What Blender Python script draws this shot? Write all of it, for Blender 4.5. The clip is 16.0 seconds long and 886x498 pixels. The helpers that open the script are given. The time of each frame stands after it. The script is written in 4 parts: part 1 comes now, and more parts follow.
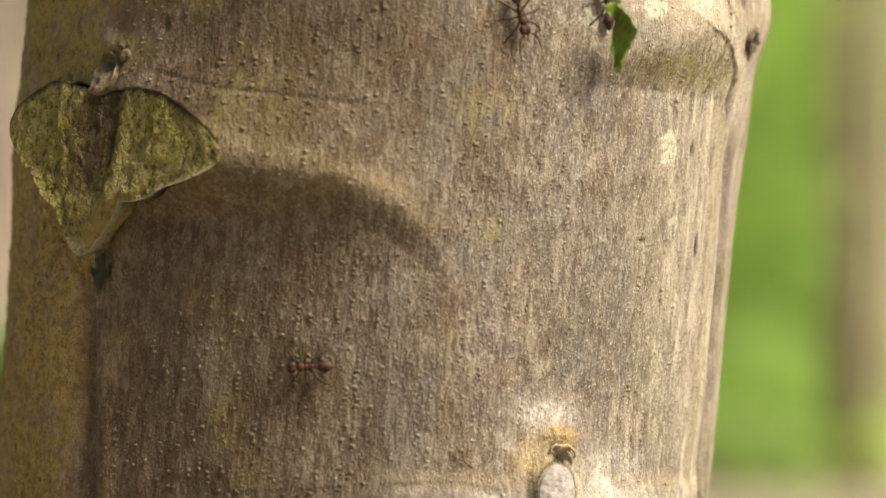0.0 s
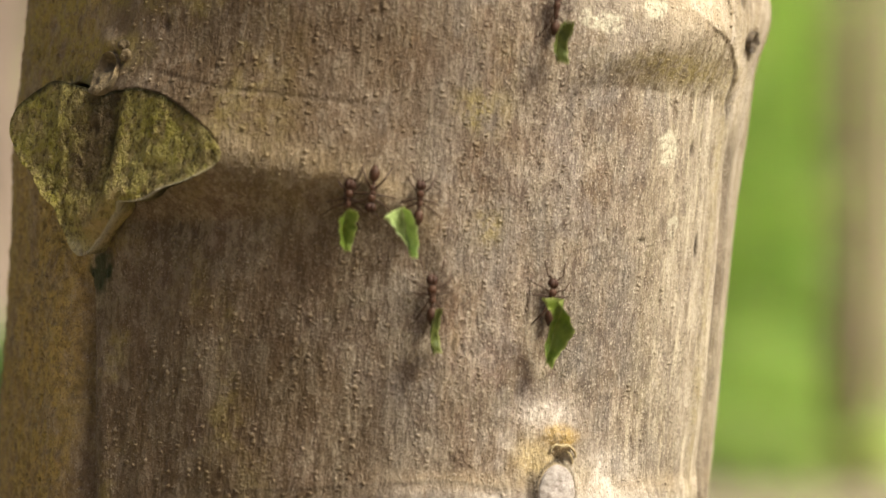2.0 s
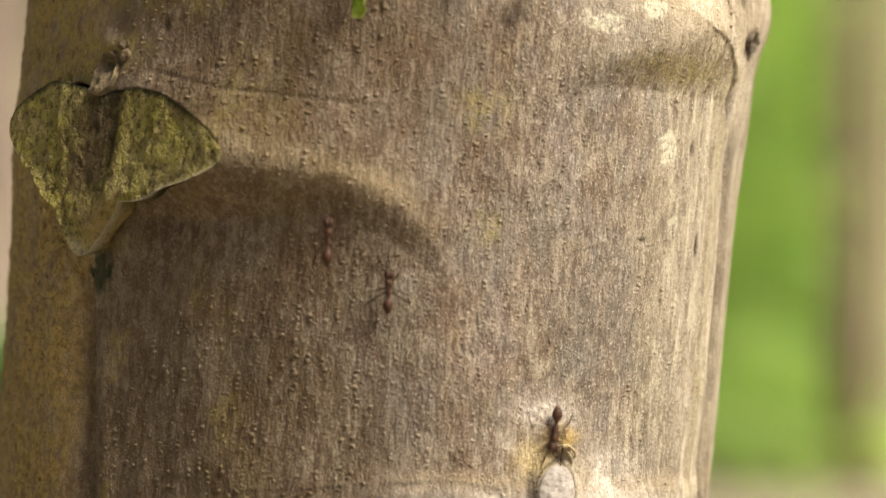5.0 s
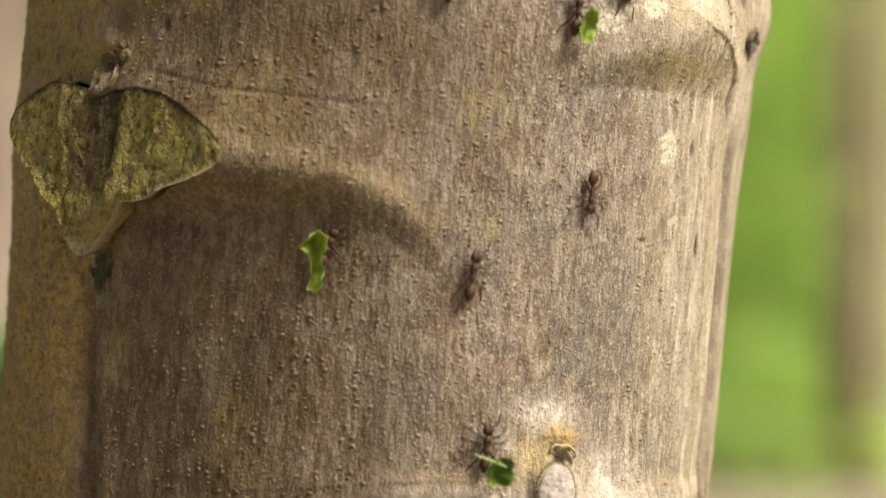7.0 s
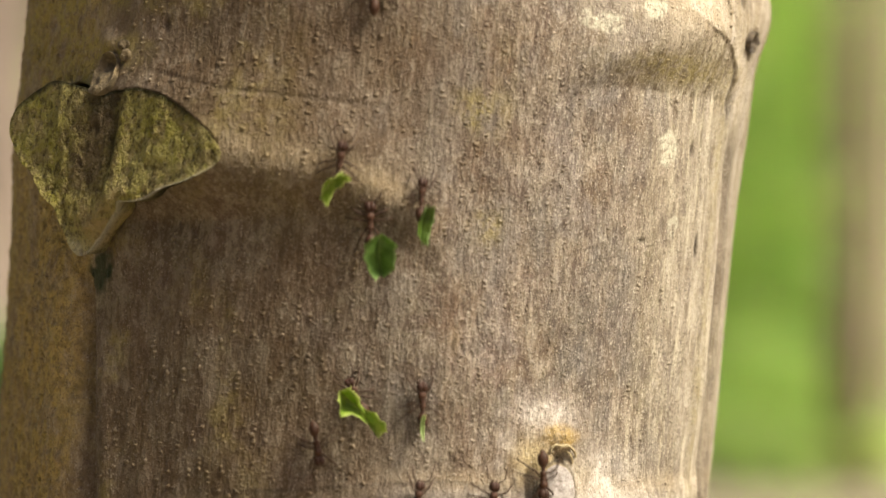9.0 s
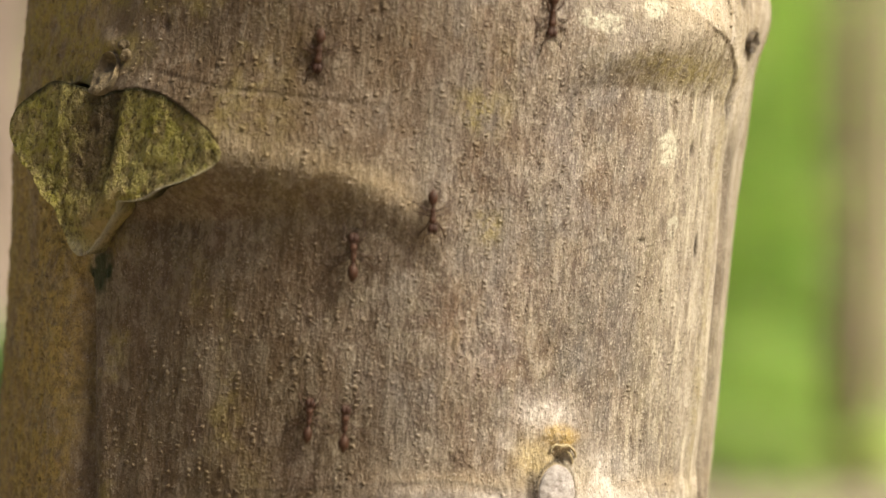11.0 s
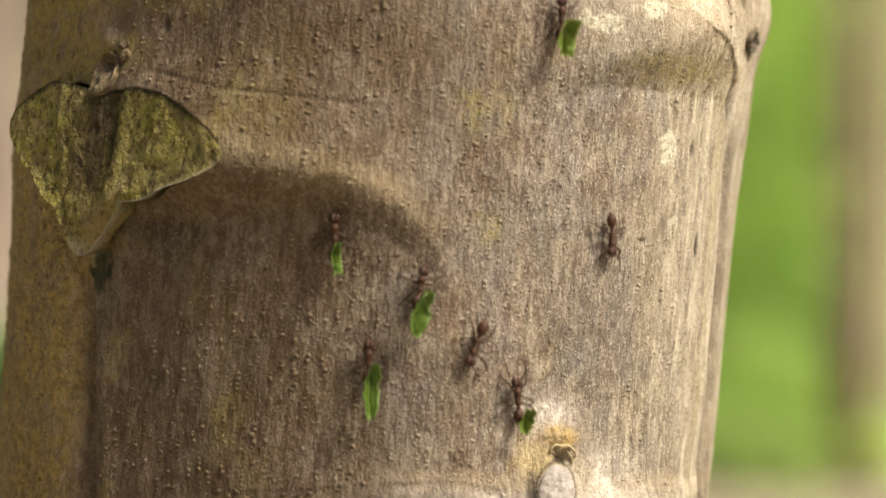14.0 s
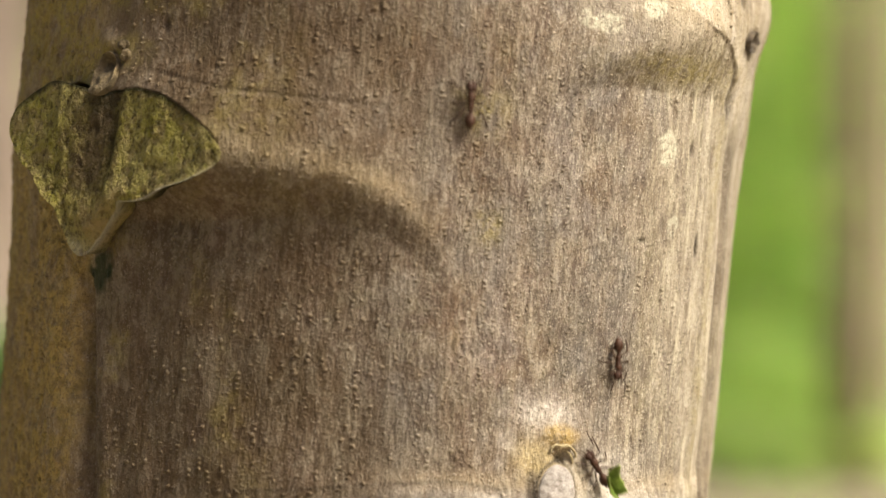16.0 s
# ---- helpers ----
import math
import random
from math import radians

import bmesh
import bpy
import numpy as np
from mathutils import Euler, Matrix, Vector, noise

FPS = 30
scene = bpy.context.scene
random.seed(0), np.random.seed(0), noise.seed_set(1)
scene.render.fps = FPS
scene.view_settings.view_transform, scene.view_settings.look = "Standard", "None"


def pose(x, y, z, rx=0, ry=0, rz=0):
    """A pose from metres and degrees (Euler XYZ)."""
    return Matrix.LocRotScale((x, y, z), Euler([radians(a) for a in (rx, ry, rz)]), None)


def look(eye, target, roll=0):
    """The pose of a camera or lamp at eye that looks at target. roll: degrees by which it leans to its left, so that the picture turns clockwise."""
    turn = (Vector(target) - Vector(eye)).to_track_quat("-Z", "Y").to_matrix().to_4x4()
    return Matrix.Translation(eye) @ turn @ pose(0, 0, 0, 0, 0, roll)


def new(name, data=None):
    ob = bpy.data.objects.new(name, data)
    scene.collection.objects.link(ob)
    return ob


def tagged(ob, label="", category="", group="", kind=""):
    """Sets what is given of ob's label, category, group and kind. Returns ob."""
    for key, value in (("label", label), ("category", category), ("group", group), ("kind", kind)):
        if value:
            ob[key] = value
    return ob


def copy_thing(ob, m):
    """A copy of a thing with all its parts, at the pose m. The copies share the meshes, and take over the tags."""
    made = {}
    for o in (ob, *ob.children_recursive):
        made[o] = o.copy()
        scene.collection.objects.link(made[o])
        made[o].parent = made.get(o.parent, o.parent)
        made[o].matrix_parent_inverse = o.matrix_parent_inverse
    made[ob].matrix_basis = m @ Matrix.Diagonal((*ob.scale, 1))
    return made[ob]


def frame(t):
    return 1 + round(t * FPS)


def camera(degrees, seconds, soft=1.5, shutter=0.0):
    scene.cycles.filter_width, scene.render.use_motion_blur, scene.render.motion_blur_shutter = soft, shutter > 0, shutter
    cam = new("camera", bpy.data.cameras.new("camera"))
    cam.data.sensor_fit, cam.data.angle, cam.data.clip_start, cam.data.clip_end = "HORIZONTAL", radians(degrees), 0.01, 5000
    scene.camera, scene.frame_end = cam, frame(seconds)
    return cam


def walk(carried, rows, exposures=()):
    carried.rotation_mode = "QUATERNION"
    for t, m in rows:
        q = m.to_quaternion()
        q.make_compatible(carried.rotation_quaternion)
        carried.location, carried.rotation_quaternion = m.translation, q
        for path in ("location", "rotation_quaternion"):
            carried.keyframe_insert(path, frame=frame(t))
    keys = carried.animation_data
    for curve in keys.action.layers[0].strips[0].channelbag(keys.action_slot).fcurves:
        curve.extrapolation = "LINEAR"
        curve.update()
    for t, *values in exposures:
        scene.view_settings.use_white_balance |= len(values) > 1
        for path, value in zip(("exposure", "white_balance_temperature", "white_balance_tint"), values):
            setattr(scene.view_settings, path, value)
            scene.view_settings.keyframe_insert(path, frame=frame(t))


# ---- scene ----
# ---- camera: stands still before a trunk, 0.8 m from its axis ----
LENS = 14
cam = camera(LENS, 16.0, soft=1.5, shutter=0.5)
cam.data.dof.use_dof = True
cam.data.dof.focus_distance = 0.742
cam.data.dof.aperture_fstop = 10.5
EYE = look((0, -0.80, 0), (0, 0, 0))
walk(cam, [(0, EYE), (16, EYE)], exposures=[(0, 0.22), (16, 0.22)])

# ---- daylight: hazy sun from the right, soft sky ----
SUN_FROM = Vector((0.90, -0.50, 1.22)).normalized()
sun = new("sun", bpy.data.lights.new("sun", "SUN"))
sun.data.energy, sun.data.angle, sun.data.color = 5.65, radians(17), (1.0, 0.925, 0.70)
sun.matrix_world = look(SUN_FROM * 6, (0, 0, 0))
world = bpy.data.worlds.new("sky")
scene.world = world
world.use_nodes = True
sky = world.node_tree.nodes.new("ShaderNodeTexSky")
sky.sky_type, sky.sun_disc = "NISHITA", False
sky.sun_elevation = math.asin(SUN_FROM.z)
sky.sun_rotation = math.atan2(SUN_FROM.x, SUN_FROM.y)
sky.air_density, sky.dust_density = 0.55, 8.0
world.node_tree.links.new(sky.outputs[0], world.node_tree.nodes["Background"].inputs[0])
world.node_tree.nodes["Background"].inputs[1].default_value = 0.102


# ---- materials ----
class Nodes:
    """A small wrapper to write node materials in few lines."""

    def __init__(self, name):
        self.mat = bpy.data.materials.new(name)
        self.mat.use_nodes = True
        self.tree = self.mat.node_tree
        self.bsdf = self.tree.nodes["Principled BSDF"]

    def add(self, kind, inputs=None, **settings):
        n = self.tree.nodes.new(kind)
        for key, value in settings.items():
            setattr(n, key, value)
        for key, value in (inputs or {}).items():
            self.put(n.inputs[key], value)
        return n

    def put(self, socket, value):
        if isinstance(value, bpy.types.NodeSocket):
            self.tree.links.new(value, socket)
        else:
            socket.default_value = value

    def where(self, scale=(1, 1, 1), source="Object"):
        co = self.add("ShaderNodeTexCoord")
        return self.add("ShaderNodeMapping", {0: co.outputs[source], 3: scale}).outputs[0]

    def noise(self, co, scale, detail=4, rough=0.6):
        return self.add("ShaderNodeTexNoise", {"Vector": co, "Scale": scale, "Detail": detail, "Roughness": rough}).outputs[0]

    def ramp(self, fac, low, high):
        return self.add("ShaderNodeMapRange", {0: fac, 1: low, 2: high}).outputs[0]

    def mix(self, fac, a, b, blend="MIX"):
        n = self.add("ShaderNodeMix", data_type="RGBA", blend_type=blend)
        for socket, value in zip((n.inputs[0], n.inputs[6], n.inputs[7]), (fac, a, b)):
            self.put(socket, (*value, 1) if isinstance(value, tuple) and len(value) == 3 else value)
        return n.outputs[2]

    def math(self, op, a, b=0.0):
        return self.add("ShaderNodeMath", {0: a, 1: b}, operation=op).outputs[0]

    def attr(self, name):
        return self.add("ShaderNodeAttribute", attribute_name=name).outputs["Fac"]

    def bump(self, height, strength, distance, normal=None):
        n = self.add("ShaderNodeBump", {"Strength": strength, "Distance": distance, "Height": height})
        if normal is not None:
            self.put(n.inputs["Normal"], normal)
        return n.outputs[0]

    def done(self, colour, roughness, normal=None, **more):
        self.put(self.bsdf.inputs["Base Color"], (*colour, 1) if isinstance(colour, tuple) else colour)
        self.put(self.bsdf.inputs["Roughness"], roughness)
        if normal is not None:
            self.put(self.bsdf.inputs["Normal"], normal)
        for key, value in more.items():
            self.put(self.bsdf.inputs[key.replace("_", " ")], value)
        return self.mat


def bark_material():
    m = Nodes("smooth_bark")
    co = m.where()
    tall = m.where((1, 1, 0.45))
    line = m.where((1, 1, 0.17))
    broad, patch, blotch = m.noise(co, 26, 3), m.noise(tall, 140, 5, 0.65), m.noise(co, 75, 4, 0.6)
    streak, grain, fleck = m.noise(line, 560, 3), m.noise(m.where((1, 1, 0.85)), 1900, 2, 0.6), m.noise(co, 2300, 2, 0.6)
    spot = m.noise(m.where((1, 1, 0.7)), 800, 4, 0.7)
    band = m.noise(m.where((1, 1, 0.16)), 300, 4, 0.65)
    tint, greenish = m.noise(m.where((1, 1, 0.6)), 110, 4, 0.7), m.noise(m.where((1, 1, 0.8)), 62, 5, 0.7)
    c = m.mix(m.ramp(broad, 0.35, 0.65), (0.215, 0.163, 0.114), (0.285, 0.232, 0.182))
    c = m.mix(m.math("MULTIPLY", m.ramp(blotch, 0.50, 0.64), 0.50), c, (0.28, 0.180, 0.115))
    c = m.mix(m.math("MULTIPLY", m.ramp(blotch, 0.48, 0.34), 0.45), c, (0.275, 0.240, 0.195))
    c = m.mix(m.math("MULTIPLY", m.ramp(tint, 0.50, 0.62), 0.70), c, (0.245, 0.165, 0.150))
    c = m.mix(m.math("MULTIPLY", m.ramp(tint, 0.47, 0.34), 0.65), c, (0.335, 0.300, 0.235))
    c = m.mix(m.math("MULTIPLY", m.ramp(greenish, 0.53, 0.66), 0.65), c, (0.240, 0.226, 0.110))
    c = m.mix(m.math("MULTIPLY", m.ramp(patch, 0.48, 0.64), 0.38), c, (0.41, 0.36, 0.285))
    c = m.mix(m.math("MULTIPLY", m.ramp(patch, 0.52, 0.32), 0.36), c, (0.130, 0.096, 0.070))
    c = m.mix(m.math("MULTIPLY", m.ramp(streak, 0.50, 0.64), 0.50), c, (0.44, 0.37, 0.285))
    c = m.mix(m.math("MULTIPLY", m.ramp(streak, 0.48, 0.35), 0.46), c, (0.140, 0.098, 0.078))
    c = m.mix(m.math("MULTIPLY", m.ramp(spot, 0.50, 0.62), 0.45), c, (0.50, 0.43, 0.34))
    c = m.mix(m.math("MULTIPLY", m.ramp(spot, 0.48, 0.36), 0.55), c, (0.100, 0.070, 0.050))
    c = m.mix(m.math("MULTIPLY", m.ramp(grain, 0.57, 0.69), m.math("ADD", 0.30, m.math("MULTIPLY", m.ramp(band, 0.44, 0.60), 0.60))), c, (0.70, 0.63, 0.55))
    c = m.mix(m.math("MULTIPLY", m.ramp(fleck, 0.44, 0.32), 0.50), c, (0.070, 0.048, 0.034))
    mottle = m.ramp(m.noise(m.where((1, 1, 0.5)), 230, 4, 0.7), 0.36, 0.62)
    part_of = lambda key, low, high: m.math("MULTIPLY", m.attr(key), m.math("ADD", low, m.math("MULTIPLY", mottle, high)))
    c = m.mix(part_of("rust", 0.30, 0.60), c, (0.165, 0.099, 0.054))
    c = m.mix(part_of("grey", 0.25, 0.55), c, (0.310, 0.283, 0.275))
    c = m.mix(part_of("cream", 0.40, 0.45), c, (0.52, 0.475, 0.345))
    vein, blob = m.noise(m.where((1, 1, 0.16)), 640, 3, 0.6), m.noise(m.where((1, 1, 0.42)), 430, 5, 0.72)
    c = m.mix(m.math("MULTIPLY", m.ramp(vein, 0.50, 0.36), part_of("cream", 0.70, 0.30)), c, (0.160, 0.118, 0.072))
    c = m.mix(m.math("MULTIPLY", m.ramp(blob, 0.50, 0.38), 0.80), c, (0.125, 0.088, 0.066))
    c = m.mix(m.math("MULTIPLY", m.ramp(blob, 0.53, 0.64), 0.50), c, (0.49, 0.425, 0.35))
    dash, gate = m.noise(m.where((1, 1, 0.34)), 1250, 3, 0.6), m.ramp(m.noise(m.where((1, 1, 0.4)), 240, 3, 0.65), 0.40, 0.60)
    often = m.math("MULTIPLY", m.attr("dash"), m.math("ADD", 0.15, m.math("MULTIPLY", gate, 0.70)))
    c = m.mix(m.math("MULTIPLY", m.ramp(dash, 0.55, 0.69), often), c, (0.60, 0.545, 0.465))
    c = m.mix(m.math("MULTIPLY", m.ramp(dash, 0.45, 0.34), m.math("MULTIPLY", often, 0.50)), c, (0.125, 0.092, 0.072))
    c = m.mix(part_of("slate", 0.35, 0.50), c, m.mix(m.ramp(dash, 0.50, 0.66), (0.148, 0.132, 0.120), (0.36, 0.335, 0.305)))
    wavy = m.noise(m.where((1, 1, 0.09)), 820, 2, 0.5)
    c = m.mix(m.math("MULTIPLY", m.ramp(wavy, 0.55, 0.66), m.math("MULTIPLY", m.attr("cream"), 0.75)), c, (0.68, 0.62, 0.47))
    c = m.mix(m.math("MULTIPLY", m.ramp(wavy, 0.46, 0.36), m.math("MULTIPLY", m.attr("cream"), 0.70)), c, (0.215, 0.165, 0.108))
    c = m.mix(m.math("MULTIPLY", m.attr("shade_brown"), 0.65), c, (0.068, 0.038, 0.006))
    uneven = m.ramp(m.noise(co, 420, 4, 0.7), 0.32, 0.62)
    c = m.mix(m.math("MULTIPLY", m.attr("yellow"), m.math("ADD", 0.40, m.math("MULTIPLY", uneven, 0.5))), c, (0.66, 0.52, 0.26))
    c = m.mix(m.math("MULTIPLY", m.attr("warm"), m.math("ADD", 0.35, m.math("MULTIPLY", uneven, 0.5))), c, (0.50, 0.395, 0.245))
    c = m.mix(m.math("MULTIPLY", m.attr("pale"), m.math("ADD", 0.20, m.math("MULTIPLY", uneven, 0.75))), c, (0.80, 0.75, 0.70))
    c = m.mix(m.math("MULTIPLY", m.attr("algae"), m.math("ADD", 0.15, m.math("MULTIPLY", m.ramp(m.noise(co, 380, 5, 0.75), 0.40, 0.56), 0.75))), c, (0.390, 0.325, 0.085))
    c = m.mix(m.math("MULTIPLY", m.attr("lichen"), m.ramp(m.noise(co, 700, 4, 0.7), 0.40, 0.50)), c, (0.68, 0.66, 0.53))
    c = m.mix(m.math("MULTIPLY", m.attr("crust"), m.math("ADD", 0.35, m.math("MULTIPLY", m.ramp(m.noise(co, 520, 5, 0.75), 0.38, 0.56), 0.6))), c, (0.56, 0.390, 0.125))
    c = m.mix(m.math("MULTIPLY", m.attr("crust"), m.math("MULTIPLY", m.ramp(m.noise(co, 430, 5, 0.8), 0.54, 0.43), 0.58)), c, (0.085, 0.055, 0.022))
    c = m.mix(m.attr("greenish"), c, (0.022, 0.034, 0.010))
    c = m.mix(m.math("MULTIPLY", m.attr("stain_shade"), 0.9), c, (0.045, 0.032, 0.022))
    speck = m.noise(m.where((1, 1, 0.8)), 2600, 1, 0.5)
    c = m.mix(m.math("MULTIPLY", m.ramp(speck, 0.61, 0.73), m.math("ADD", 0.04, m.math("MULTIPLY", m.attr("dash"), 0.62))), c, (0.80, 0.74, 0.62))
    c = m.mix(m.math("MULTIPLY", m.ramp(speck, 0.40, 0.28), 0.60), c, (0.070, 0.048, 0.032))
    c = m.mix(1.0, c, (0.785, 0.757, 0.742), "MULTIPLY")
    h = m.math("ADD", m.math("MULTIPLY", m.ramp(grain, 0.50, 0.72), 0.28), m.math("MULTIPLY", fleck, 0.14))
    n = m.bump(m.math("ADD", h, m.math("MULTIPLY", spot, 0.7)), 0.75, 0.00062)
    n = m.bump(m.math("ADD", m.math("MULTIPLY", streak, 1.6), m.math("ADD", patch, dash)), 0.38, 0.0010, n)
    return m.done(c, 0.72, n, Specular_IOR_Level=0.3)


def scar_material():
    m = Nodes("weathered_leaf_scar")
    co, tall = m.where(), m.where((1, 1, 0.65))
    fibre, spot, broad = m.noise(tall, 1500, 2, 0.6), m.noise(m.where((1, 1, 0.75)), 560, 4, 0.7), m.noise(co, 110, 4)
    knot = m.noise(m.where((1, 1, 0.8)), 900, 3, 0.65)
    c = m.mix(m.ramp(broad, 0.38, 0.62), (0.285, 0.255, 0.047), (0.375, 0.324, 0.112))
    c = m.mix(m.math("MULTIPLY", m.ramp(m.noise(co, 190, 5, 0.7), 0.46, 0.60), 0.70), c, (0.290, 0.215, 0.110))
    c = m.mix(m.math("MULTIPLY", m.ramp(spot, 0.50, 0.38), 0.85), c, (0.090, 0.066, 0.022))
    c = m.mix(m.math("MULTIPLY", m.ramp(knot, 0.44, 0.31), 0.88), c, (0.045, 0.036, 0.014))
    c = m.mix(m.math("MULTIPLY", m.ramp(fibre, 0.55, 0.68), 0.28), c, (0.50, 0.45, 0.25))
    c = m.mix(m.math("MULTIPLY", m.attr("tan"), m.math("ADD", 0.45, m.math("MULTIPLY", m.ramp(spot, 0.40, 0.60), 0.5))), c, (0.360, 0.265, 0.120))
    c = m.mix(m.math("MULTIPLY", m.attr("brown"), 0.85), c, m.mix(m.ramp(spot, 0.42, 0.60), (0.055, 0.034, 0.018), (0.150, 0.104, 0.064)))
    c = m.mix(m.math("MULTIPLY", m.attr("pale"), 0.65), c, (0.50, 0.45, 0.36))
    c = m.mix(m.attr("scar_shade"), c, (0.024, 0.022, 0.010))
    n = m.bump(m.math("ADD", fibre, m.math("ADD", knot, m.math("MULTIPLY", spot, 1.6))), 0.9, 0.0019)
    return m.done(c, 0.85, n, Specular_IOR_Level=0.2)


def plain_material(name, low, high, scale, rough, bump=0.4, depth=0.0004, stretch=(1, 1, 1), **more):
    m = Nodes(name)
    co = m.where(stretch)
    a, b = m.noise(co, scale, 4, 0.65), m.noise(co, scale * 5, 3, 0.65)
    c = m.mix(m.ramp(a, 0.35, 0.65), low, high)
    c = m.mix(m.math("MULTIPLY", m.ramp(b, 0.45, 0.3), 0.4), c, tuple(x * 0.5 for x in low))
    return m.done(c, rough, m.bump(b, bump, depth), **more)


def blade_material(name, dark, light, back):
    """A leaf blade: mottled, with paler veins and a pale cut edge, letting some light through."""
    m = Nodes(name)
    co = m.where()
    a, patch = m.noise(co, 620, 5, 0.7), m.noise(co, 230, 3, 0.6)
    vein = m.attr("vein")
    c = m.mix(m.ramp(a, 0.36, 0.64), dark, light)
    c = m.mix(m.math("MULTIPLY", m.ramp(patch, 0.52, 0.38), 0.55), c, tuple(x * 0.62 for x in dark))
    c = m.mix(m.math("MULTIPLY", vein, 0.5), c, back)
    c = m.mix(m.math("MULTIPLY", m.attr("edge"), 0.75), c, tuple(min(1.0, x * 1.25 + 0.03) for x in back))
    n = m.bump(m.math("ADD", a, vein), 0.7, 0.0006)
    m.done(c, 0.42, n, Specular_IOR_Level=0.4)
    glow = m.add("ShaderNodeBsdfTranslucent", {"Color": m.mix(1.0, c, (1.3, 1.35, 0.8), "MULTIPLY")})
    both = m.add("ShaderNodeMixShader", {0: 0.28, 1: m.bsdf.outputs[0], 2: glow.outputs[0]})
    m.put(m.tree.nodes["Material Output"].inputs[0], both.outputs[0])
    return m.mat


def foliage_material(name, low, high):
    """Thin leaves that let some light through."""
    m = Nodes(name)
    c = m.mix(m.ramp(m.noise(m.where(), 5.5, 3), 0.36, 0.64), low, high)
    m.done(c, 0.5, Specular_IOR_Level=0.3)
    glow = m.add("ShaderNodeBsdfTranslucent", {"Color": m.mix(1.0, c, (1.9, 1.75, 1.2), "MULTIPLY")})
    both = m.add("ShaderNodeMixShader", {0: 0.6, 1: m.bsdf.outputs[0], 2: glow.outputs[0]})
    m.put(m.tree.nodes["Material Output"].inputs[0], both.outputs[0])
    return m.mat


BARK = bark_material()
SCAR = scar_material()
BUD = plain_material("bud_scale", (0.085, 0.060, 0.030), (0.27, 0.200, 0.110), 420, 0.75, 0.8, 0.0008)
BUD_PALE = plain_material("pale_bud_scale", (0.30, 0.22, 0.11), (0.60, 0.50, 0.31), 700, 0.75, 0.8, 0.0006)
BUD_DARK = plain_material("dry_bud", (0.035, 0.026, 0.02), (0.12, 0.09, 0.06), 400, 0.8)
CORK = plain_material("pale_cork", (0.30, 0.255, 0.235), (0.54, 0.49, 0.47), 700, 0.78, 0.7, 0.0005)
CHITIN = plain_material("ant_chitin", (0.036, 0.0150, 0.0075), (0.070, 0.0280, 0.0140), 900, 0.55, 0.5, 0.0001, Specular_IOR_Level=0.3)
CHITIN_DARK = plain_material("ant_head_chitin", (0.030, 0.0115, 0.0070), (0.056, 0.0210, 0.0115), 900, 0.55, 0.5, 0.0001, Specular_IOR_Level=0.3)
LEG = plain_material("ant_leg_chitin", (0.030, 0.0130, 0.0065), (0.056, 0.0250, 0.0110), 900, 0.55, 0.5, 0.0001, Specular_IOR_Level=0.3)
BLADES = {
    "fresh": blade_material("fresh_leaf", (0.075, 0.140, 0.012), (0.135, 0.215, 0.025), (0.202, 0.287, 0.086)),
    "pale": blade_material("pale_leaf", (0.330, 0.450, 0.165), (0.440, 0.560, 0.240), (0.56, 0.64, 0.36)),
    "olive": blade_material("olive_leaf", (0.073, 0.101, 0.019), (0.141, 0.165, 0.037), (0.202, 0.214, 0.073)),
    "yellow": blade_material("yellow_leaf", (0.113, 0.184, 0.021), (0.202, 0.269, 0.043), (0.269, 0.306, 0.092)),
    "lime": blade_material("lime_leaf", (0.170, 0.280, 0.022), (0.300, 0.400, 0.050), (0.46, 0.50, 0.16)),
    "cool": blade_material("cool_leaf", (0.092, 0.185, 0.028), (0.145, 0.255, 0.050), (0.215, 0.300, 0.095)),
    "dark": blade_material("dark_leaf", (0.056, 0.108, 0.008), (0.100, 0.165, 0.016), (0.147, 0.233, 0.061)),
}
GROUND = plain_material("leaf_litter", (0.170, 0.142, 0.096), (0.310, 0.260, 0.178), 3.0, 0.9, 0.6, 0.02)
FAR_BARK = plain_material("far_bark", (0.300, 0.232, 0.195), (0.43, 0.335, 0.285), 6, 0.85, 0.6, 0.01, (1, 1, 0.3))
FAR_BARK_OLIVE = plain_material("far_tan_bark", (0.35, 0.268, 0.210), (0.56, 0.432, 0.338), 3, 0.85, 0.6, 0.01, (1, 1, 0.3))
FOLIAGE = foliage_material("shrub_foliage", (0.240, 0.380, 0.140), (0.480, 0.600, 0.290))
FOLIAGE_MID = foliage_material("shade_foliage", (0.150, 0.230, 0.110), (0.230, 0.320, 0.160))
TWIG = plain_material("twig", (0.12, 0.09, 0.05), (0.20, 0.15, 0.09), 20, 0.85, 0.4, 0.004)
WOODS = plain_material("far_woods", (0.16, 0.22, 0.06), (0.28, 0.33, 0.12), 0.22, 0.95, 0.3, 0.1)


# ---- mesh helpers ----
def part(name, bm, material, parent=None, label=""):
    """Links a bmesh as one smooth-shaded mesh object under a thing or a part."""
    me = bpy.data.meshes.new(name)
    bm.to_mesh(me)
    bm.free()
    me.materials.append(material)
    me.polygons.foreach_set("use_smooth", [True] * len(me.polygons))
    ob = new(name, me)
    ob.parent = parent
    return tagged(ob, label)


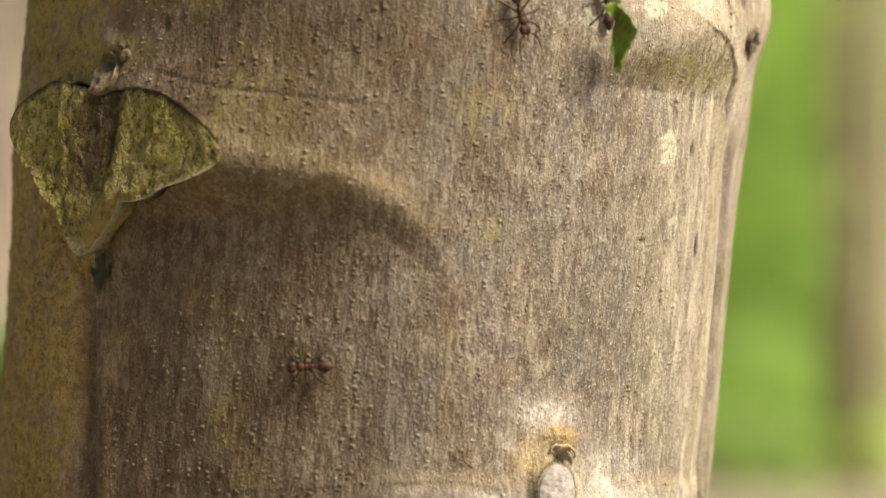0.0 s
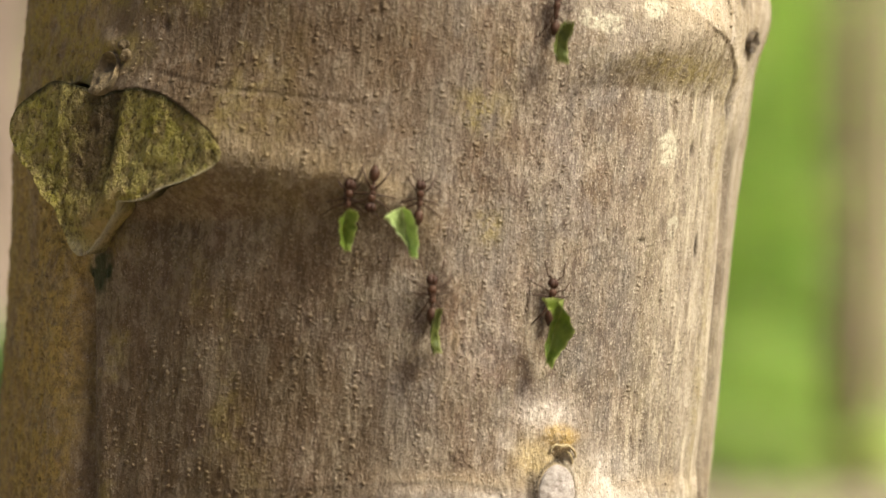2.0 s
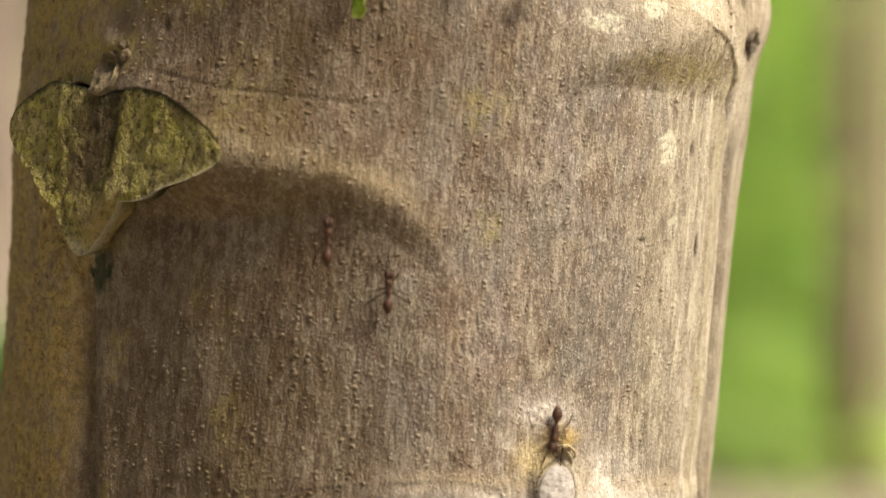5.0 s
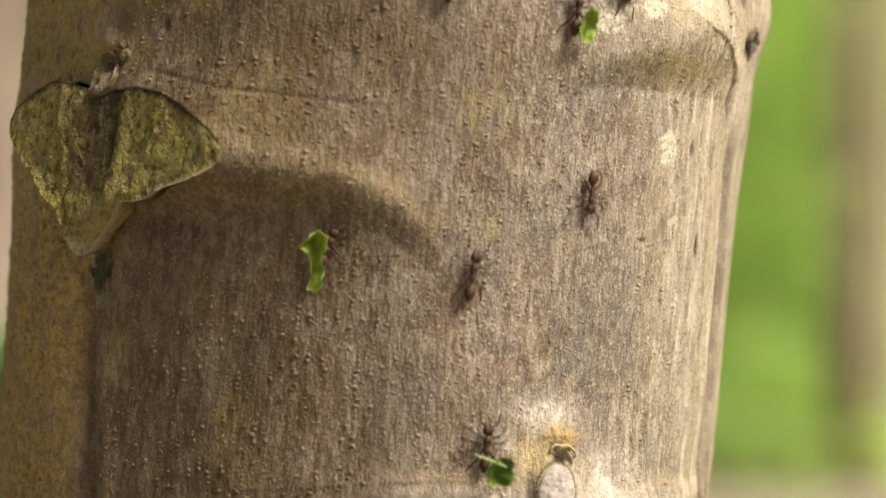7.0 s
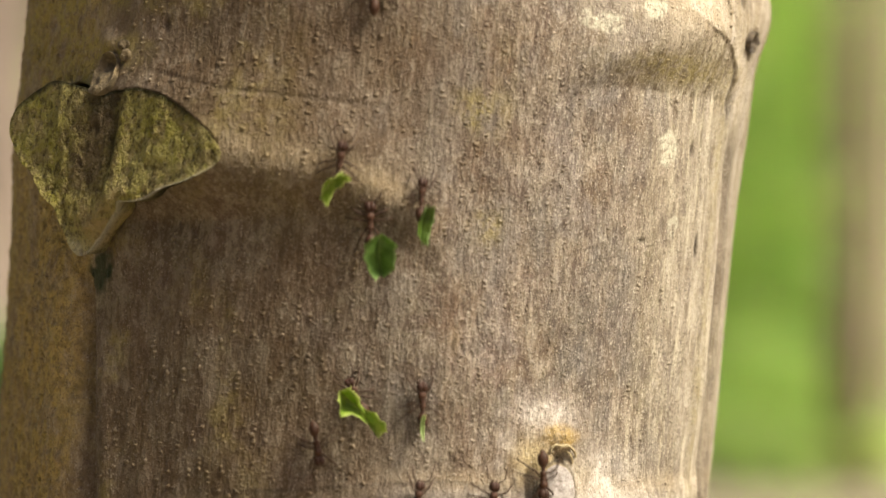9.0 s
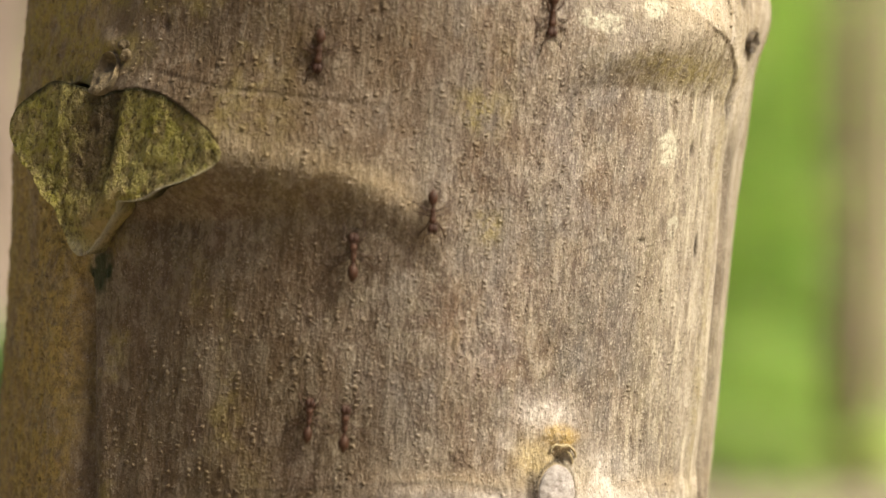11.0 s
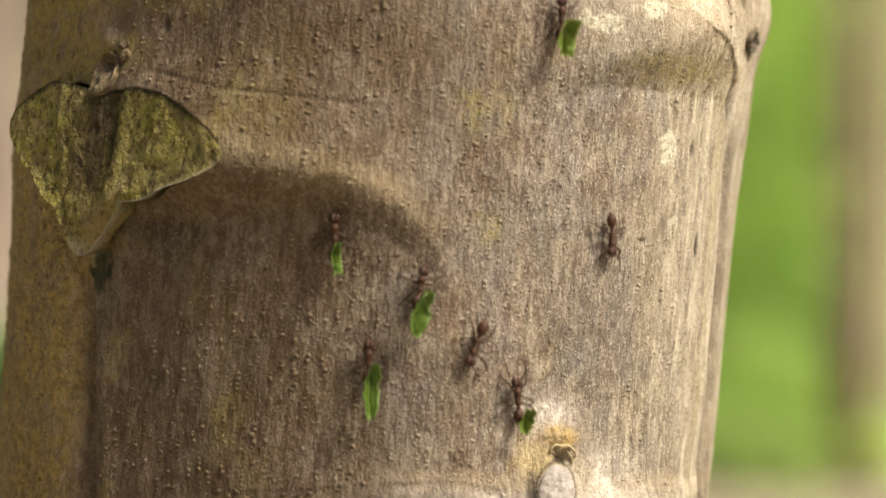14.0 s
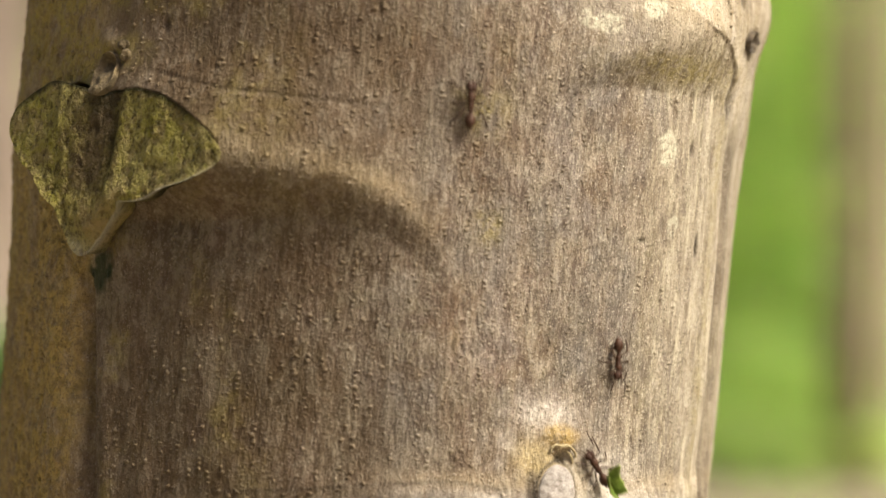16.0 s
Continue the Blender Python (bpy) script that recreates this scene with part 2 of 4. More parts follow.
def grid_mesh(name, co, wrap, material, layers=()):
    """A mesh over an array of points (rows, columns, 3); wrap closes the rows into rings."""
    nr, nc = co.shape[:2]
    i = np.arange(nr * nc).reshape(nr, nc)
    if wrap:
        i = np.concatenate([i, i[:, :1]], axis=1)
    quads = np.stack([i[:-1, :-1], i[:-1, 1:], i[1:, 1:], i[1:, :-1]], axis=-1).reshape(-1, 4)
    me = bpy.data.meshes.new(name)
    me.vertices.add(nr * nc)
    me.vertices.foreach_set("co", co.reshape(-1).astype(np.float32))
    me.loops.add(quads.size)
    me.loops.foreach_set("vertex_index", quads.reshape(-1).astype(np.int32))
    me.polygons.add(len(quads))
    me.polygons.foreach_set("loop_start", np.arange(0, quads.size, 4, dtype=np.int32))
    me.polygons.foreach_set("use_smooth", np.ones(len(quads), dtype=bool))
    me.update(calc_edges=True)
    for key, values in layers:
        me.attributes.new(key, "FLOAT", "POINT").data.foreach_set("value", values.reshape(-1).astype(np.float32))
    me.materials.append(material)
    return me


def ellipsoid(bm, centre, radii, turn=(0, 0, 0), segments=14, rings=9):
    m = pose(*centre, *turn) @ Matrix.Diagonal((*radii, 1))
    return bmesh.ops.create_uvsphere(bm, u_segments=segments, v_segments=rings, radius=1, matrix=m)["verts"]


def tube(bm, points, radii, sides=6):
    """A tapered tube with closed ends along a line of points."""
    rings = []
    for i, p in enumerate(points):
        p = Vector(p)
        a, b = Vector(points[max(i - 1, 0)]), Vector(points[min(i + 1, len(points) - 1)])
        d = (b - a).normalized()
        s = d.cross(Vector((0.31, 0.17, 0.94))).normalized()
        w = d.cross(s)
        rings.append([bm.verts.new(p + (s * math.cos(k * math.tau / sides) + w * math.sin(k * math.tau / sides)) * radii[i]) for k in range(sides)])
    for lower, upper in zip(rings, rings[1:]):
        for k in range(sides):
            bm.faces.new((lower[k], lower[(k + 1) % sides], upper[(k + 1) % sides], upper[k]))
    bm.faces.new(rings[0][::-1])
    bm.faces.new(rings[-1])


# ---- ground and distance ----
GROUND_Z = -0.50


def ground():
    n = 61
    s = np.linspace(-1, 1, n)
    s = np.sign(s) * np.abs(s) ** 3 * 400
    x, y = np.meshgrid(s, s)
    z = GROUND_Z + 0.02 * np.sin(x * 1.7) * np.cos(y * 1.3) * (np.hypot(x, y) < 40)
    ob = new("ground", grid_mesh("ground", np.stack([x, y, z], -1), False, GROUND))
    tagged(ob, "brown forest floor with leaf litter", "ground", kind="structure")


def backdrop():
    a = np.linspace(0, math.tau, 97)[:-1]
    h = np.linspace(0, 1, 10)
    aa, hh = np.meshgrid(a, h)
    top = 13 + 2.5 * np.sin(aa * 9) + 1.5 * np.sin(aa * 23 + 1)
    r = 60 + 2 * np.sin(aa * 31 + hh * 9)
    co = np.stack([r * np.sin(aa), r * np.cos(aa), GROUND_Z - 0.5 + hh * top], -1)
    ob = new("backdrop", grid_mesh("backdrop", co, True, WOODS))
    tagged(ob, "distant green wood edge all round", "woods", kind="structure")


def background_trunk(x, y, radius, height, lean, bark, label):
    """A slender trunk with knots, root flare and a few bare limbs at its head."""
    tree = tagged(new("tree"), label, "tree")
    tree.matrix_basis = pose(x, y, GROUND_Z - 0.03, 0, lean, 0)
    a = np.linspace(0, math.tau, 25)[:-1]
    h = np.linspace(0, 1, 60)
    aa, hh = np.meshgrid(a, h)
    r = radius * (1 - 0.35 * hh + 0.5 * np.exp(-hh * height / 0.12))
    r = r * (1 + 0.05 * np.sin(aa * 3 + hh * 17) + 0.04 * np.sin(hh * 60 + aa))
    me = grid_mesh("trunk", np.stack([r * np.cos(aa), r * np.sin(aa), hh * height], -1), True, bark)
    new("trunk", me).parent = tree
    rnd = random.Random(int(x * 100))
    for k in range(6):
        bm = bmesh.new()
        z, t = height * (0.7 + 0.05 * k), k * 2.4
        d = Vector((math.cos(t), math.sin(t), 0.8))
        p = [Vector((0, 0, z)) + d * (0.35 * i) + Vector((0, 0, 0.06 * i * i)) for i in range(5)]
        tube(bm, p, [radius * 0.35 * (1 - 0.2 * i) for i in range(5)])
        part("limb", bm, bark, tree)
    leaf_cloud(tree, "crown", FOLIAGE, 900, (0, 0, height * 0.98), (1.3, 1.3, 0.9), 0.11, rnd)
    return tree


def leaf_cloud(parent, name, material, count, centre, spread, size, rnd):
    """Many small folded leaves in one mesh, gathered in clumps."""
    verts, faces = [], []
    clumps = [Vector([c + s * rnd.gauss(0, 0.5) for c, s in zip(centre, spread)]) for _ in range(max(6, count // 22))]
    for k in range(count):
        c = rnd.choice(clumps)
        p = c + Vector([rnd.gauss(0, s * 0.17) for s in spread])
        m = Matrix.Translation(p) @ Euler([rnd.uniform(-1, 1), rnd.uniform(-1, 1), rnd.uniform(0, 6.3)]).to_matrix().to_4x4()
        s = size * rnd.uniform(0.6, 1.3)
        i = len(verts)
        for v in ((-0.5, 0, 0), (-0.15, 0.26, 0.06), (0.25, 0.2, 0.05), (0.55, 0, -0.06), (0.25, -0.2, 0.05), (-0.15, -0.26, 0.06), (0.05, 0, -0.03)):
            verts.append(m @ (Vector(v) * s))
        faces += [(i, i + 6, i + 1), (i + 1, i + 6, i + 2), (i + 2, i + 6, i + 3), (i + 3, i + 6, i + 4), (i + 4, i + 6, i + 5), (i + 5, i + 6, i)]
    me = bpy.data.meshes.new(name)
    me.from_pydata([tuple(v) for v in verts], [], faces)
    me.materials.append(material)
    ob = new(name, me)
    ob.parent = parent
    return tagged(ob, kind="stuff")


def shrub(x, y, width, height, material, count, size, label, seed):
    """A shrub: several stems from the ground and an uneven crown of leaves."""
    rnd = random.Random(seed)
    bush = tagged(new("shrub"), label, "shrub")
    bush.matrix_basis = pose(x, y, GROUND_Z - 0.02)
    for k in range(6):
        bm = bmesh.new()
        t = k * 1.05
        p = [(0.03 * math.cos(t) + math.cos(t) * width * 0.28 * i / 4, 0.03 * math.sin(t) + math.sin(t) * width * 0.28 * i / 4, height * 0.8 * i / 4) for i in range(5)]
        tube(bm, p, [0.014 - 0.0025 * i for i in range(5)])
        part("stem", bm, TWIG, bush)
    leaf_cloud(bush, "crown", material, count, (0, 0, height * 0.52), (width * 0.5, width * 0.5, height * 0.5), size, rnd)
    return bush


ground()
backdrop()
background_trunk(0.942, 7.52, 0.023, 4.6, -0.3, FAR_BARK_OLIVE, "slender tan-barked tree standing among shrubs")
background_trunk(0.990, 7.60, 0.025, 4.9, -0.2, FAR_BARK_OLIVE, "slender tan-barked tree standing among shrubs")
background_trunk(1.036, 7.46, 0.024, 4.4, -0.4, FAR_BARK_OLIVE, "slender tan-barked tree standing among shrubs")
background_trunk(-1.14, 8.2, 0.125, 5.2, 0.4, FAR_BARK, "pale beige smooth tree trunk behind shrubs")
shrub(0.58, 8.0, 0.50, 1.35, FOLIAGE, 14000, 0.032, "bright green leafy shrub", 3)
shrub(0.86, 8.1, 0.46, 1.40, FOLIAGE, 14000, 0.032, "bright green leafy shrub", 9)
shrub(1.00, 9.4, 1.0, 1.35, FOLIAGE, 9000, 0.045, "bright green leafy shrub", 4)
shrub(1.12, 8.4, 0.42, 1.5, FOLIAGE, 6000, 0.04, "bright green leafy shrub behind a slender trunk", 13)
shrub(0.82, 7.7, 0.55, 0.36, FOLIAGE, 2600, 0.035, "low green undergrowth on leaf litter", 14)
shrub(0.82, 7.2, 0.7, 0.16, FOLIAGE, 1300, 0.035, "low yellowish green undergrowth on leaf litter", 15)
shrub(0.875, 7.0, 0.13, 1.5, FOLIAGE, 150, 0.045, "thin green shrub beside a tan trunk", 12)
shrub(0.62, 7.6, 0.5, 0.24, FOLIAGE, 2000, 0.03, "low green undergrowth on leaf litter", 8)
shrub(-1.02, 7.6, 0.45, 0.31, FOLIAGE_MID, 500, 0.09, "low green shrub before a pale trunk", 5)
shrub(0.05, 9.5, 1.1, 1.3, FOLIAGE, 1400, 0.11, "bright green leafy shrub", 6)

# ---- the trunk that the ants climb ----
MM = 0.001
R0, TAPER = 79.5, 0.0147
TRUNK = pose(-0.01529, 0, 0, 0, 4.4, 0)


def value_noise(u, z, su, sz, seed):
    """Smooth random relief with cells of su by sz mm, about -1 to 1."""
    table = np.random.RandomState(seed).uniform(-1, 1, (128, 128))
    a, b = u / su + 64 * seed, z / sz + 37 * seed
    i, j = np.floor(a).astype(int), np.floor(b).astype(int)
    f, g = a - i, b - j
    f, g = f * f * (3 - 2 * f), g * g * (3 - 2 * g)
    t = lambda p, q: table[p % 128, q % 128]
    return (t(i, j) * (1 - f) + t(i + 1, j) * f) * (1 - g) + (t(i, j + 1) * (1 - f) + t(i + 1, j + 1) * f) * g


def step(low, high, x):
    f = np.clip((x - low) / (high - low), 0, 1)
    return f * f * (3 - 2 * f)


def hump(u, z, cu, cz, su, sz):
    return np.exp(-((u - cu) / su) ** 2 - ((z - cz) / sz) ** 2)


HEART = [(-82, 21), (-78.8, 25.7), (-74.4, 28.2), (-71.3, 29.9), (-65, 28.7), (-59.4, 27.4), (-53.9, 28.5), (-46.6, 28.5), (-40.7, 26.7), (-34.9, 23.5), (-29.4, 19.2), (-26.8, 16.2),
         (-29.8, 13.4), (-39.8, 9.3), (-50.4, 5.8), (-54.0, 1.2), (-57.0, -2.8), (-58.8, -5.8), (-60.2, -6.6), (-62.4, -2.8), (-65.8, 3.8), (-72.0, 10.0), (-79.0, 15.7)]
HEART_MID = (-57.5, 14.5)


def outline_radius(outline, middle, angle):
    """The smoothed distance from the middle of a closed outline to its edge, at each angle."""
    d = np.array(outline, float) - np.array(middle)
    a = np.arctan2(d[:, 1], d[:, 0])
    order = np.argsort(a)
    a, rad = a[order], np.hypot(d[:, 0], d[:, 1])[order]
    grid = np.linspace(-math.pi, math.pi, 361)
    r = np.interp(grid, np.concatenate([a - math.tau, a, a + math.tau]), np.tile(rad, 3))
    k = np.exp(-np.linspace(-2, 2, 13) ** 2)
    r[:-1] = np.convolve(np.concatenate([r[-7:-1], r[:-1], r[:6]]), k / k.sum(), "valid")
    r[-1] = r[0]
    return np.interp(angle, grid, r)


def heart_pit(u, z):
    """1 inside the heart-shaped scar, 0 outside."""
    du, dz = u - HEART_MID[0], z - HEART_MID[1]
    rho = np.hypot(du, dz) / outline_radius(HEART, HEART_MID, np.arctan2(dz, du))
    inset = 0.07 * step(21, 14, z)
    return step(1.0 - inset, 0.965 - inset, rho)


def lip_edge(z):
    """Where the lip beside the sunny node runs, round the trunk."""
    return np.interp(z, [28, 29.7, 32.1, 34.6, 37.1, 40.7, 44.2, 46.5, 49.2, 51.6, 55], [89.4, 89.3, 89.2, 89.8, 91.2, 91.2, 89.2, 86.2, 79.5, 73.0, 66])


def relief(u, z):
    """Height of the bark in mm over the plain trunk; u runs round it, z along it, in mm."""
    u, z = np.asarray(u, float), np.asarray(z, float)
    # swelling of the upper node, its shelf running out to one side
    crest = np.interp(u, [-60, -31, -18, -7, 5, 12, 17], [17, 16.6, 16.6, 15.6, 12.2, 7, -2])
    foot = np.interp(u, [-60, -32, -10, 5, 14, 17], [1.2, 3.4, 5.6, 2.6, -4.4, -10])
    height = np.interp(u, [-75, -62, -50, -35, -18, 0, 10, 18], [0.5, 2.4, 5.7, 7.0, 5.5, 3.6, 1.7, 0])
    crest = crest + 0.7 * value_noise(u, 0 * u, 7, 7, 71)
    d = z - crest
    rise = np.clip((z - foot) / (crest - 0.8 - foot), 0, 1)
    h = height * np.where(d > -0.8, np.exp(-(np.maximum(d, 0) / 15) ** 2), 0.62 * rise * rise * (3 - 2 * rise) + 0.38 * np.sin(math.pi / 2 * rise))
    h += 1.6 * hump(u, z, -66, 17, 30, 17)
    # hollow below it and the leaf trace that runs down from the scar
    h -= 1.3 * step(18, -2, u) * step(-60, -40, u) * step(8, -6, z) * step(-70, -30, z)
    h -= 2.6 * hump(u, z, -43, 4, 13, 5)
    h += 1.6 * hump(u, z, -53.2, -2.0, 3.2, 4.5)
    trace = -64 + 0.11 * (-14 - z)
    h -= 2.3 * np.exp(-((u - trace) / 1.9) ** 2) * step(-5, -14, z) * step(-90, -55, z)
    h += 0.9 * np.exp(-((u - trace - 5.2) / 2.4) ** 2) * step(-16, -30, z) * step(-90, -55, z)
    h += 2.0 * np.exp(-((u - trace + 10) / 6) ** 2) * step(0, -14, z) * step(-110, -60, z)
    # fine ring above the node
    ring = np.interp(u, [-46, -31, -2, 20], [32.4, 29.9, 28.6, 28.0])
    h -= 0.25 * np.exp(-((z - ring) / 0.6) ** 2) * step(10, -6, u) * step(-52, -44, u)
    # node on the sunny side
    crest = np.interp(u, [30, 40, 52, 66, 80, 120], [37, 39, 44.5, 49.5, 53, 54])
    foot = np.minimum(37.0, crest - 6)
    fall = np.clip((z - foot) / (crest - foot), 0, 1)
    height = np.interp(u, [32, 46, 60, 80, 95, 118, 140], [0, 2.0, 4.0, 4.9, 2.8, 0.5, 0])
    d = z - crest
    h += height * np.where(d > 0, np.exp(-(np.maximum(d, 0) / 13) ** 2), 0.5 * np.sin(math.pi / 2 * fall) + 0.5 * fall * fall * (3 - 2 * fall))
    h += 3.3 * hump(u, z, 116, 57.5, 15, 9.5) + 0.9 * hump(u, z, 112, 37, 18, 9)
    # lip of the old leaf base beside it
    edge = lip_edge(z)
    h += (0.35 + 0.45 * step(48, 42, z)) * step(-0.25, 0.35, u - edge) * np.exp(-np.maximum(u - edge - 3, 0) / 9) * step(24, 33, z) * step(54, 51, z)
    h -= 1.1 * step(93.6, 96.2, u) * step(108, 99, u) * step(36, 28, z)
    h -= 1.6 * hump(u - 0.15 * (z - 35), z, 91.6, 35.0, 1.5, 4.4)
    h -= 1.8 * hump(u, z, 98.5, 50.3, 4.0, 1.8) + 1.4 * hump(u, z, 90.5, 58.5, 3.0, 3.0)
    # node at the foot of the view with its bud
    h += 1.0 * np.exp(-((z + 49 - 0.02 * u) / 3.2) ** 2) * step(-20, 20, u) * step(112, 92, u)
    h += 2.8 * hump(u, z, 44.6, -43, 9, 11)
    h -= 1.5 * hump(u, z, 43.6, -39.3, 1.3, 1.3) - 0.5 * hump(u, z, 43.3, -34.6, 4.6, 2.6)
    h -= 3.0 * hump(u, z, -60.3, 33.8, 2.4, 2.0) - 1.0 * hump(u, z, -61.5, 38.6, 3.0, 2.2)
    h -= 1.2 * hump(u, z, 37.6, -47, 1.2, 5) - 0.5 * hump(u, z, 43.6, -34.6, 4.5, 1.6)
    h -= 0.9 * step(88, 110, u)
    # small wounds
    h -= 1.3 * hump(u, z, 81.6, 5.9, 0.55, 2.4) + 0.7 * hump(u, z, 62.2, 6.0, 0.9, 0.5) + 0.5 * hump(u, z, 75.9, 25.9, 0.4, 1.1)
    h += 0.4 * hump(u, z, 19.6, -17.5, 1.9, 2.4) - 0.6 * hump(u - 0.12 * (z + 17.7), z, 18.7, -17.7, 0.35, 1.5) - 0.6 * hump(u + 0.3 * (z + 18.2), z, 20.7, -18.2, 0.35, 1.2) - 0.4 * hump(u + 0.4 * (z + 19.5), z, 22.6, -19.5, 0.4, 0.8)
    h -= 0.3 * hump(u, z, 40.8, 34.3, 0.5, 0.5) + 0.3 * hump(u, z, 42.0, 36.2, 0.6, 0.4)
    h -= 0.8 * hump(u, z, -46.5, 42.3, 0.8, 1.2)
    # uneven growth
    h += 0.35 * value_noise(u, z, 13, 22, 1) + 0.16 * value_noise(u, z, 4.2, 12, 2)
    return h


def fine_relief(u, z):
    ribs = 0.4 + 0.6 * step(30, 80, u)
    rough = 0.34 * step(-55, -75, u) * (value_noise(u, z, 1.5, 1.9, 24) + 0.8 * value_noise(u, z, 0.8, 0.8, 25))
    return rough + (0.10 * ribs * value_noise(u, z, 1.3, 16, 3) + 0.36 * step(40, 80, u) * value_noise(u, z, 1.9, 30, 6)) + 0.07 * value_noise(u, z, 0.9, 2.4, 4) + 0.05 * value_noise(u, z, 0.6, 0.7, 5)


def on_trunk(u, z, h):
    """Points of the trunk's own space, in metres, h mm over the plain trunk."""
    r, t = R0 + TAPER * np.clip(z, -150, 150) + h, np.asarray(u) / R0
    return np.stack([r * np.sin(t), -r * np.cos(t), z + 0 * r], -1) / 1000


def bark_layers(w, z):
    """Stains, growths, scurf, tints and painted shade on the bark, each 0 to 1."""
    # dark marks, mostly set where the relief has pits and grooves
    stain_shade = np.clip(1.7 * hump(w, z, 81.6, 5.9, 0.75, 2.3) + 0.6 * hump(w, z, 62.2, 6, 1.0, 0.6) + hump(w, z, 75.9, 25.9, 0.4, 1.2) + 0.6 * hump(w - 0.12 * (z + 17.7), z, 18.7, -17.7, 0.28, 1.5) + 0.5 * hump(w + 0.3 * (z + 18.2), z, 20.7, -18.2, 0.28, 1.1) + 0.4 * hump(w, z, 40.8, 34.3, 0.5, 0.5) + 0.4 * hump(w, z, 42.0, 36.2, 0.6, 0.4)
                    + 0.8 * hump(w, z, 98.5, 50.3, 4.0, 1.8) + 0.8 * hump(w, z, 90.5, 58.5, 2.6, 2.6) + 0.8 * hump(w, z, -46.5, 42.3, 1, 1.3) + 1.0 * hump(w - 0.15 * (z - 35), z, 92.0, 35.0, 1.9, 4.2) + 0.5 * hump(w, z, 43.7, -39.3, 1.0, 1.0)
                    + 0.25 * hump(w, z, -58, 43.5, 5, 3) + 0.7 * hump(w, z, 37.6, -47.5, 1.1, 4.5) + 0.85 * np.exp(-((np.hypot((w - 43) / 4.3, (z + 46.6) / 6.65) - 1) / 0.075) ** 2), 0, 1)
    edge = lip_edge(z)
    # thin shadow of the lip, painted along its left edge
    stain_shade = np.maximum(stain_shade, (0.60 - 0.3 * step(44, 52, z)) * np.exp(-((w - edge + 0.3) / 0.40) ** 2) * step(31, 35, z) * step(55, 50, z))
    stain_shade = np.maximum(stain_shade, 0.24 * step(0.15, 0.75, value_noise(w, z, 7, 6, 17)) * step(-38, -48, w) * step(30, 36, z))
    strip = step(94.2, 96.0, w) * step(110, 102, w) * step(32, 26, z)
    stain_shade = np.maximum(stain_shade, 0.47 * (0.35 + 0.65 * step(-0.4, 0.3, value_noise(w, z, 2.4, 6, 18))) * strip)
    trace = -64 + 0.11 * (-14 - z)
    # shade of the leaf-trace groove, painted as a dark line
    stain_shade = np.maximum(stain_shade, (0.30 + 0.14 * value_noise(w, z, 3, 5, 14)) * np.exp(-((w - trace + 0.8 * value_noise(w, z, 4, 9, 13)) / 2.2) ** 2) * step(-4, -12, z) * step(-120, -60, z))
    cells = 0.5 + 0.5 * value_noise(w, z, 2.2, 3, 8)
    # dark brown paints in the shade of the left half; brown patches follow
    shade_brown = step(32, -12, w) * step(-64, -56, w) * (0.95 + 0.15 * step(14, 26, z) + 0.25 * step(-14, -40, z)) * (0.78 + 0.22 * value_noise(w, z, 8, 14, 12))
    shade_brown = shade_brown * (1 - 0.40 * step(26, 36, z) * step(-30, -46, w))
    shade_brown = shade_brown * (1 - 0.55 * np.exp(-((w + 58) / 2.6) ** 2) * step(-18, -30, z))
    shade_brown = np.maximum(shade_brown, 0.15 * hump(w, z, 52, -16, 4.5, 24) * (0.7 + 0.3 * value_noise(w, z, 3, 14, 15)))
    shade_brown = np.maximum(shade_brown, 0.30 * np.exp(-((z + 45.5) / 2.2) ** 2) * step(14, 28, w) * step(40, 36, w))
    ring = np.interp(w, [-46, -31, -2, 20], [32.4, 29.9, 28.6, 28.0])
    stain_shade = np.maximum(stain_shade, 0.22 * np.exp(-((z - ring) / 0.6) ** 2) * step(8, -8, w) * step(-52, -44, w))
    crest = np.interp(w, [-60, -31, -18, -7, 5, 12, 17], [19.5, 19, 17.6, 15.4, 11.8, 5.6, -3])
    # tan along the shelf's crest, strengthened in colour to brighten its lit edge
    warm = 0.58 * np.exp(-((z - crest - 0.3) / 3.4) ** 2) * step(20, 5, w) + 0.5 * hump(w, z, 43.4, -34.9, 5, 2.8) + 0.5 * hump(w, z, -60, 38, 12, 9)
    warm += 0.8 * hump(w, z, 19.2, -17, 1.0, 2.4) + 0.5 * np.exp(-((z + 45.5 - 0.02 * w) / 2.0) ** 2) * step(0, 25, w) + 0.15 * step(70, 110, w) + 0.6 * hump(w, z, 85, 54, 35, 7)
    yellow = 1.5 * hump(w, z, 38.2, -39.5, 4.2, 3.6) + 0.6 * hump(w, z, 47, -43, 6, 4.5)
    pale = 1.9 * hump(w, z, 41.5, -30.2, 6, 3.2) * (0.35 + 0.65 * cells) + 1.5 * hump(w, z, 56, -42.5, 9, 5) * cells + 0.45 * hump(w, z, 31, -36, 5, 6) * step(0.3, 0.7, cells) + 0.3 * hump(w, z, 52, -45, 12, 8) + 0.8 * np.exp(-((z + 50 - 0.02 * w) / 2.5) ** 2) * step(0, 20, w) * step(90, 60, w)
    rib = value_noise(w, z, 1.7, 45, 19)
    yellow += 0.15 * step(55, 85, w) * step(-0.2, 0.6, rib) * step(120, 40, z)
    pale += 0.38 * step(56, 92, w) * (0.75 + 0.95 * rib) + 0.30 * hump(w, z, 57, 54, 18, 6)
    fold = np.interp(w, [-40, -25, -13, -2, 9.5, 21, 33], [-52, -50.8, -49.5, -47.9, -46.3, -45.2, -46.6])
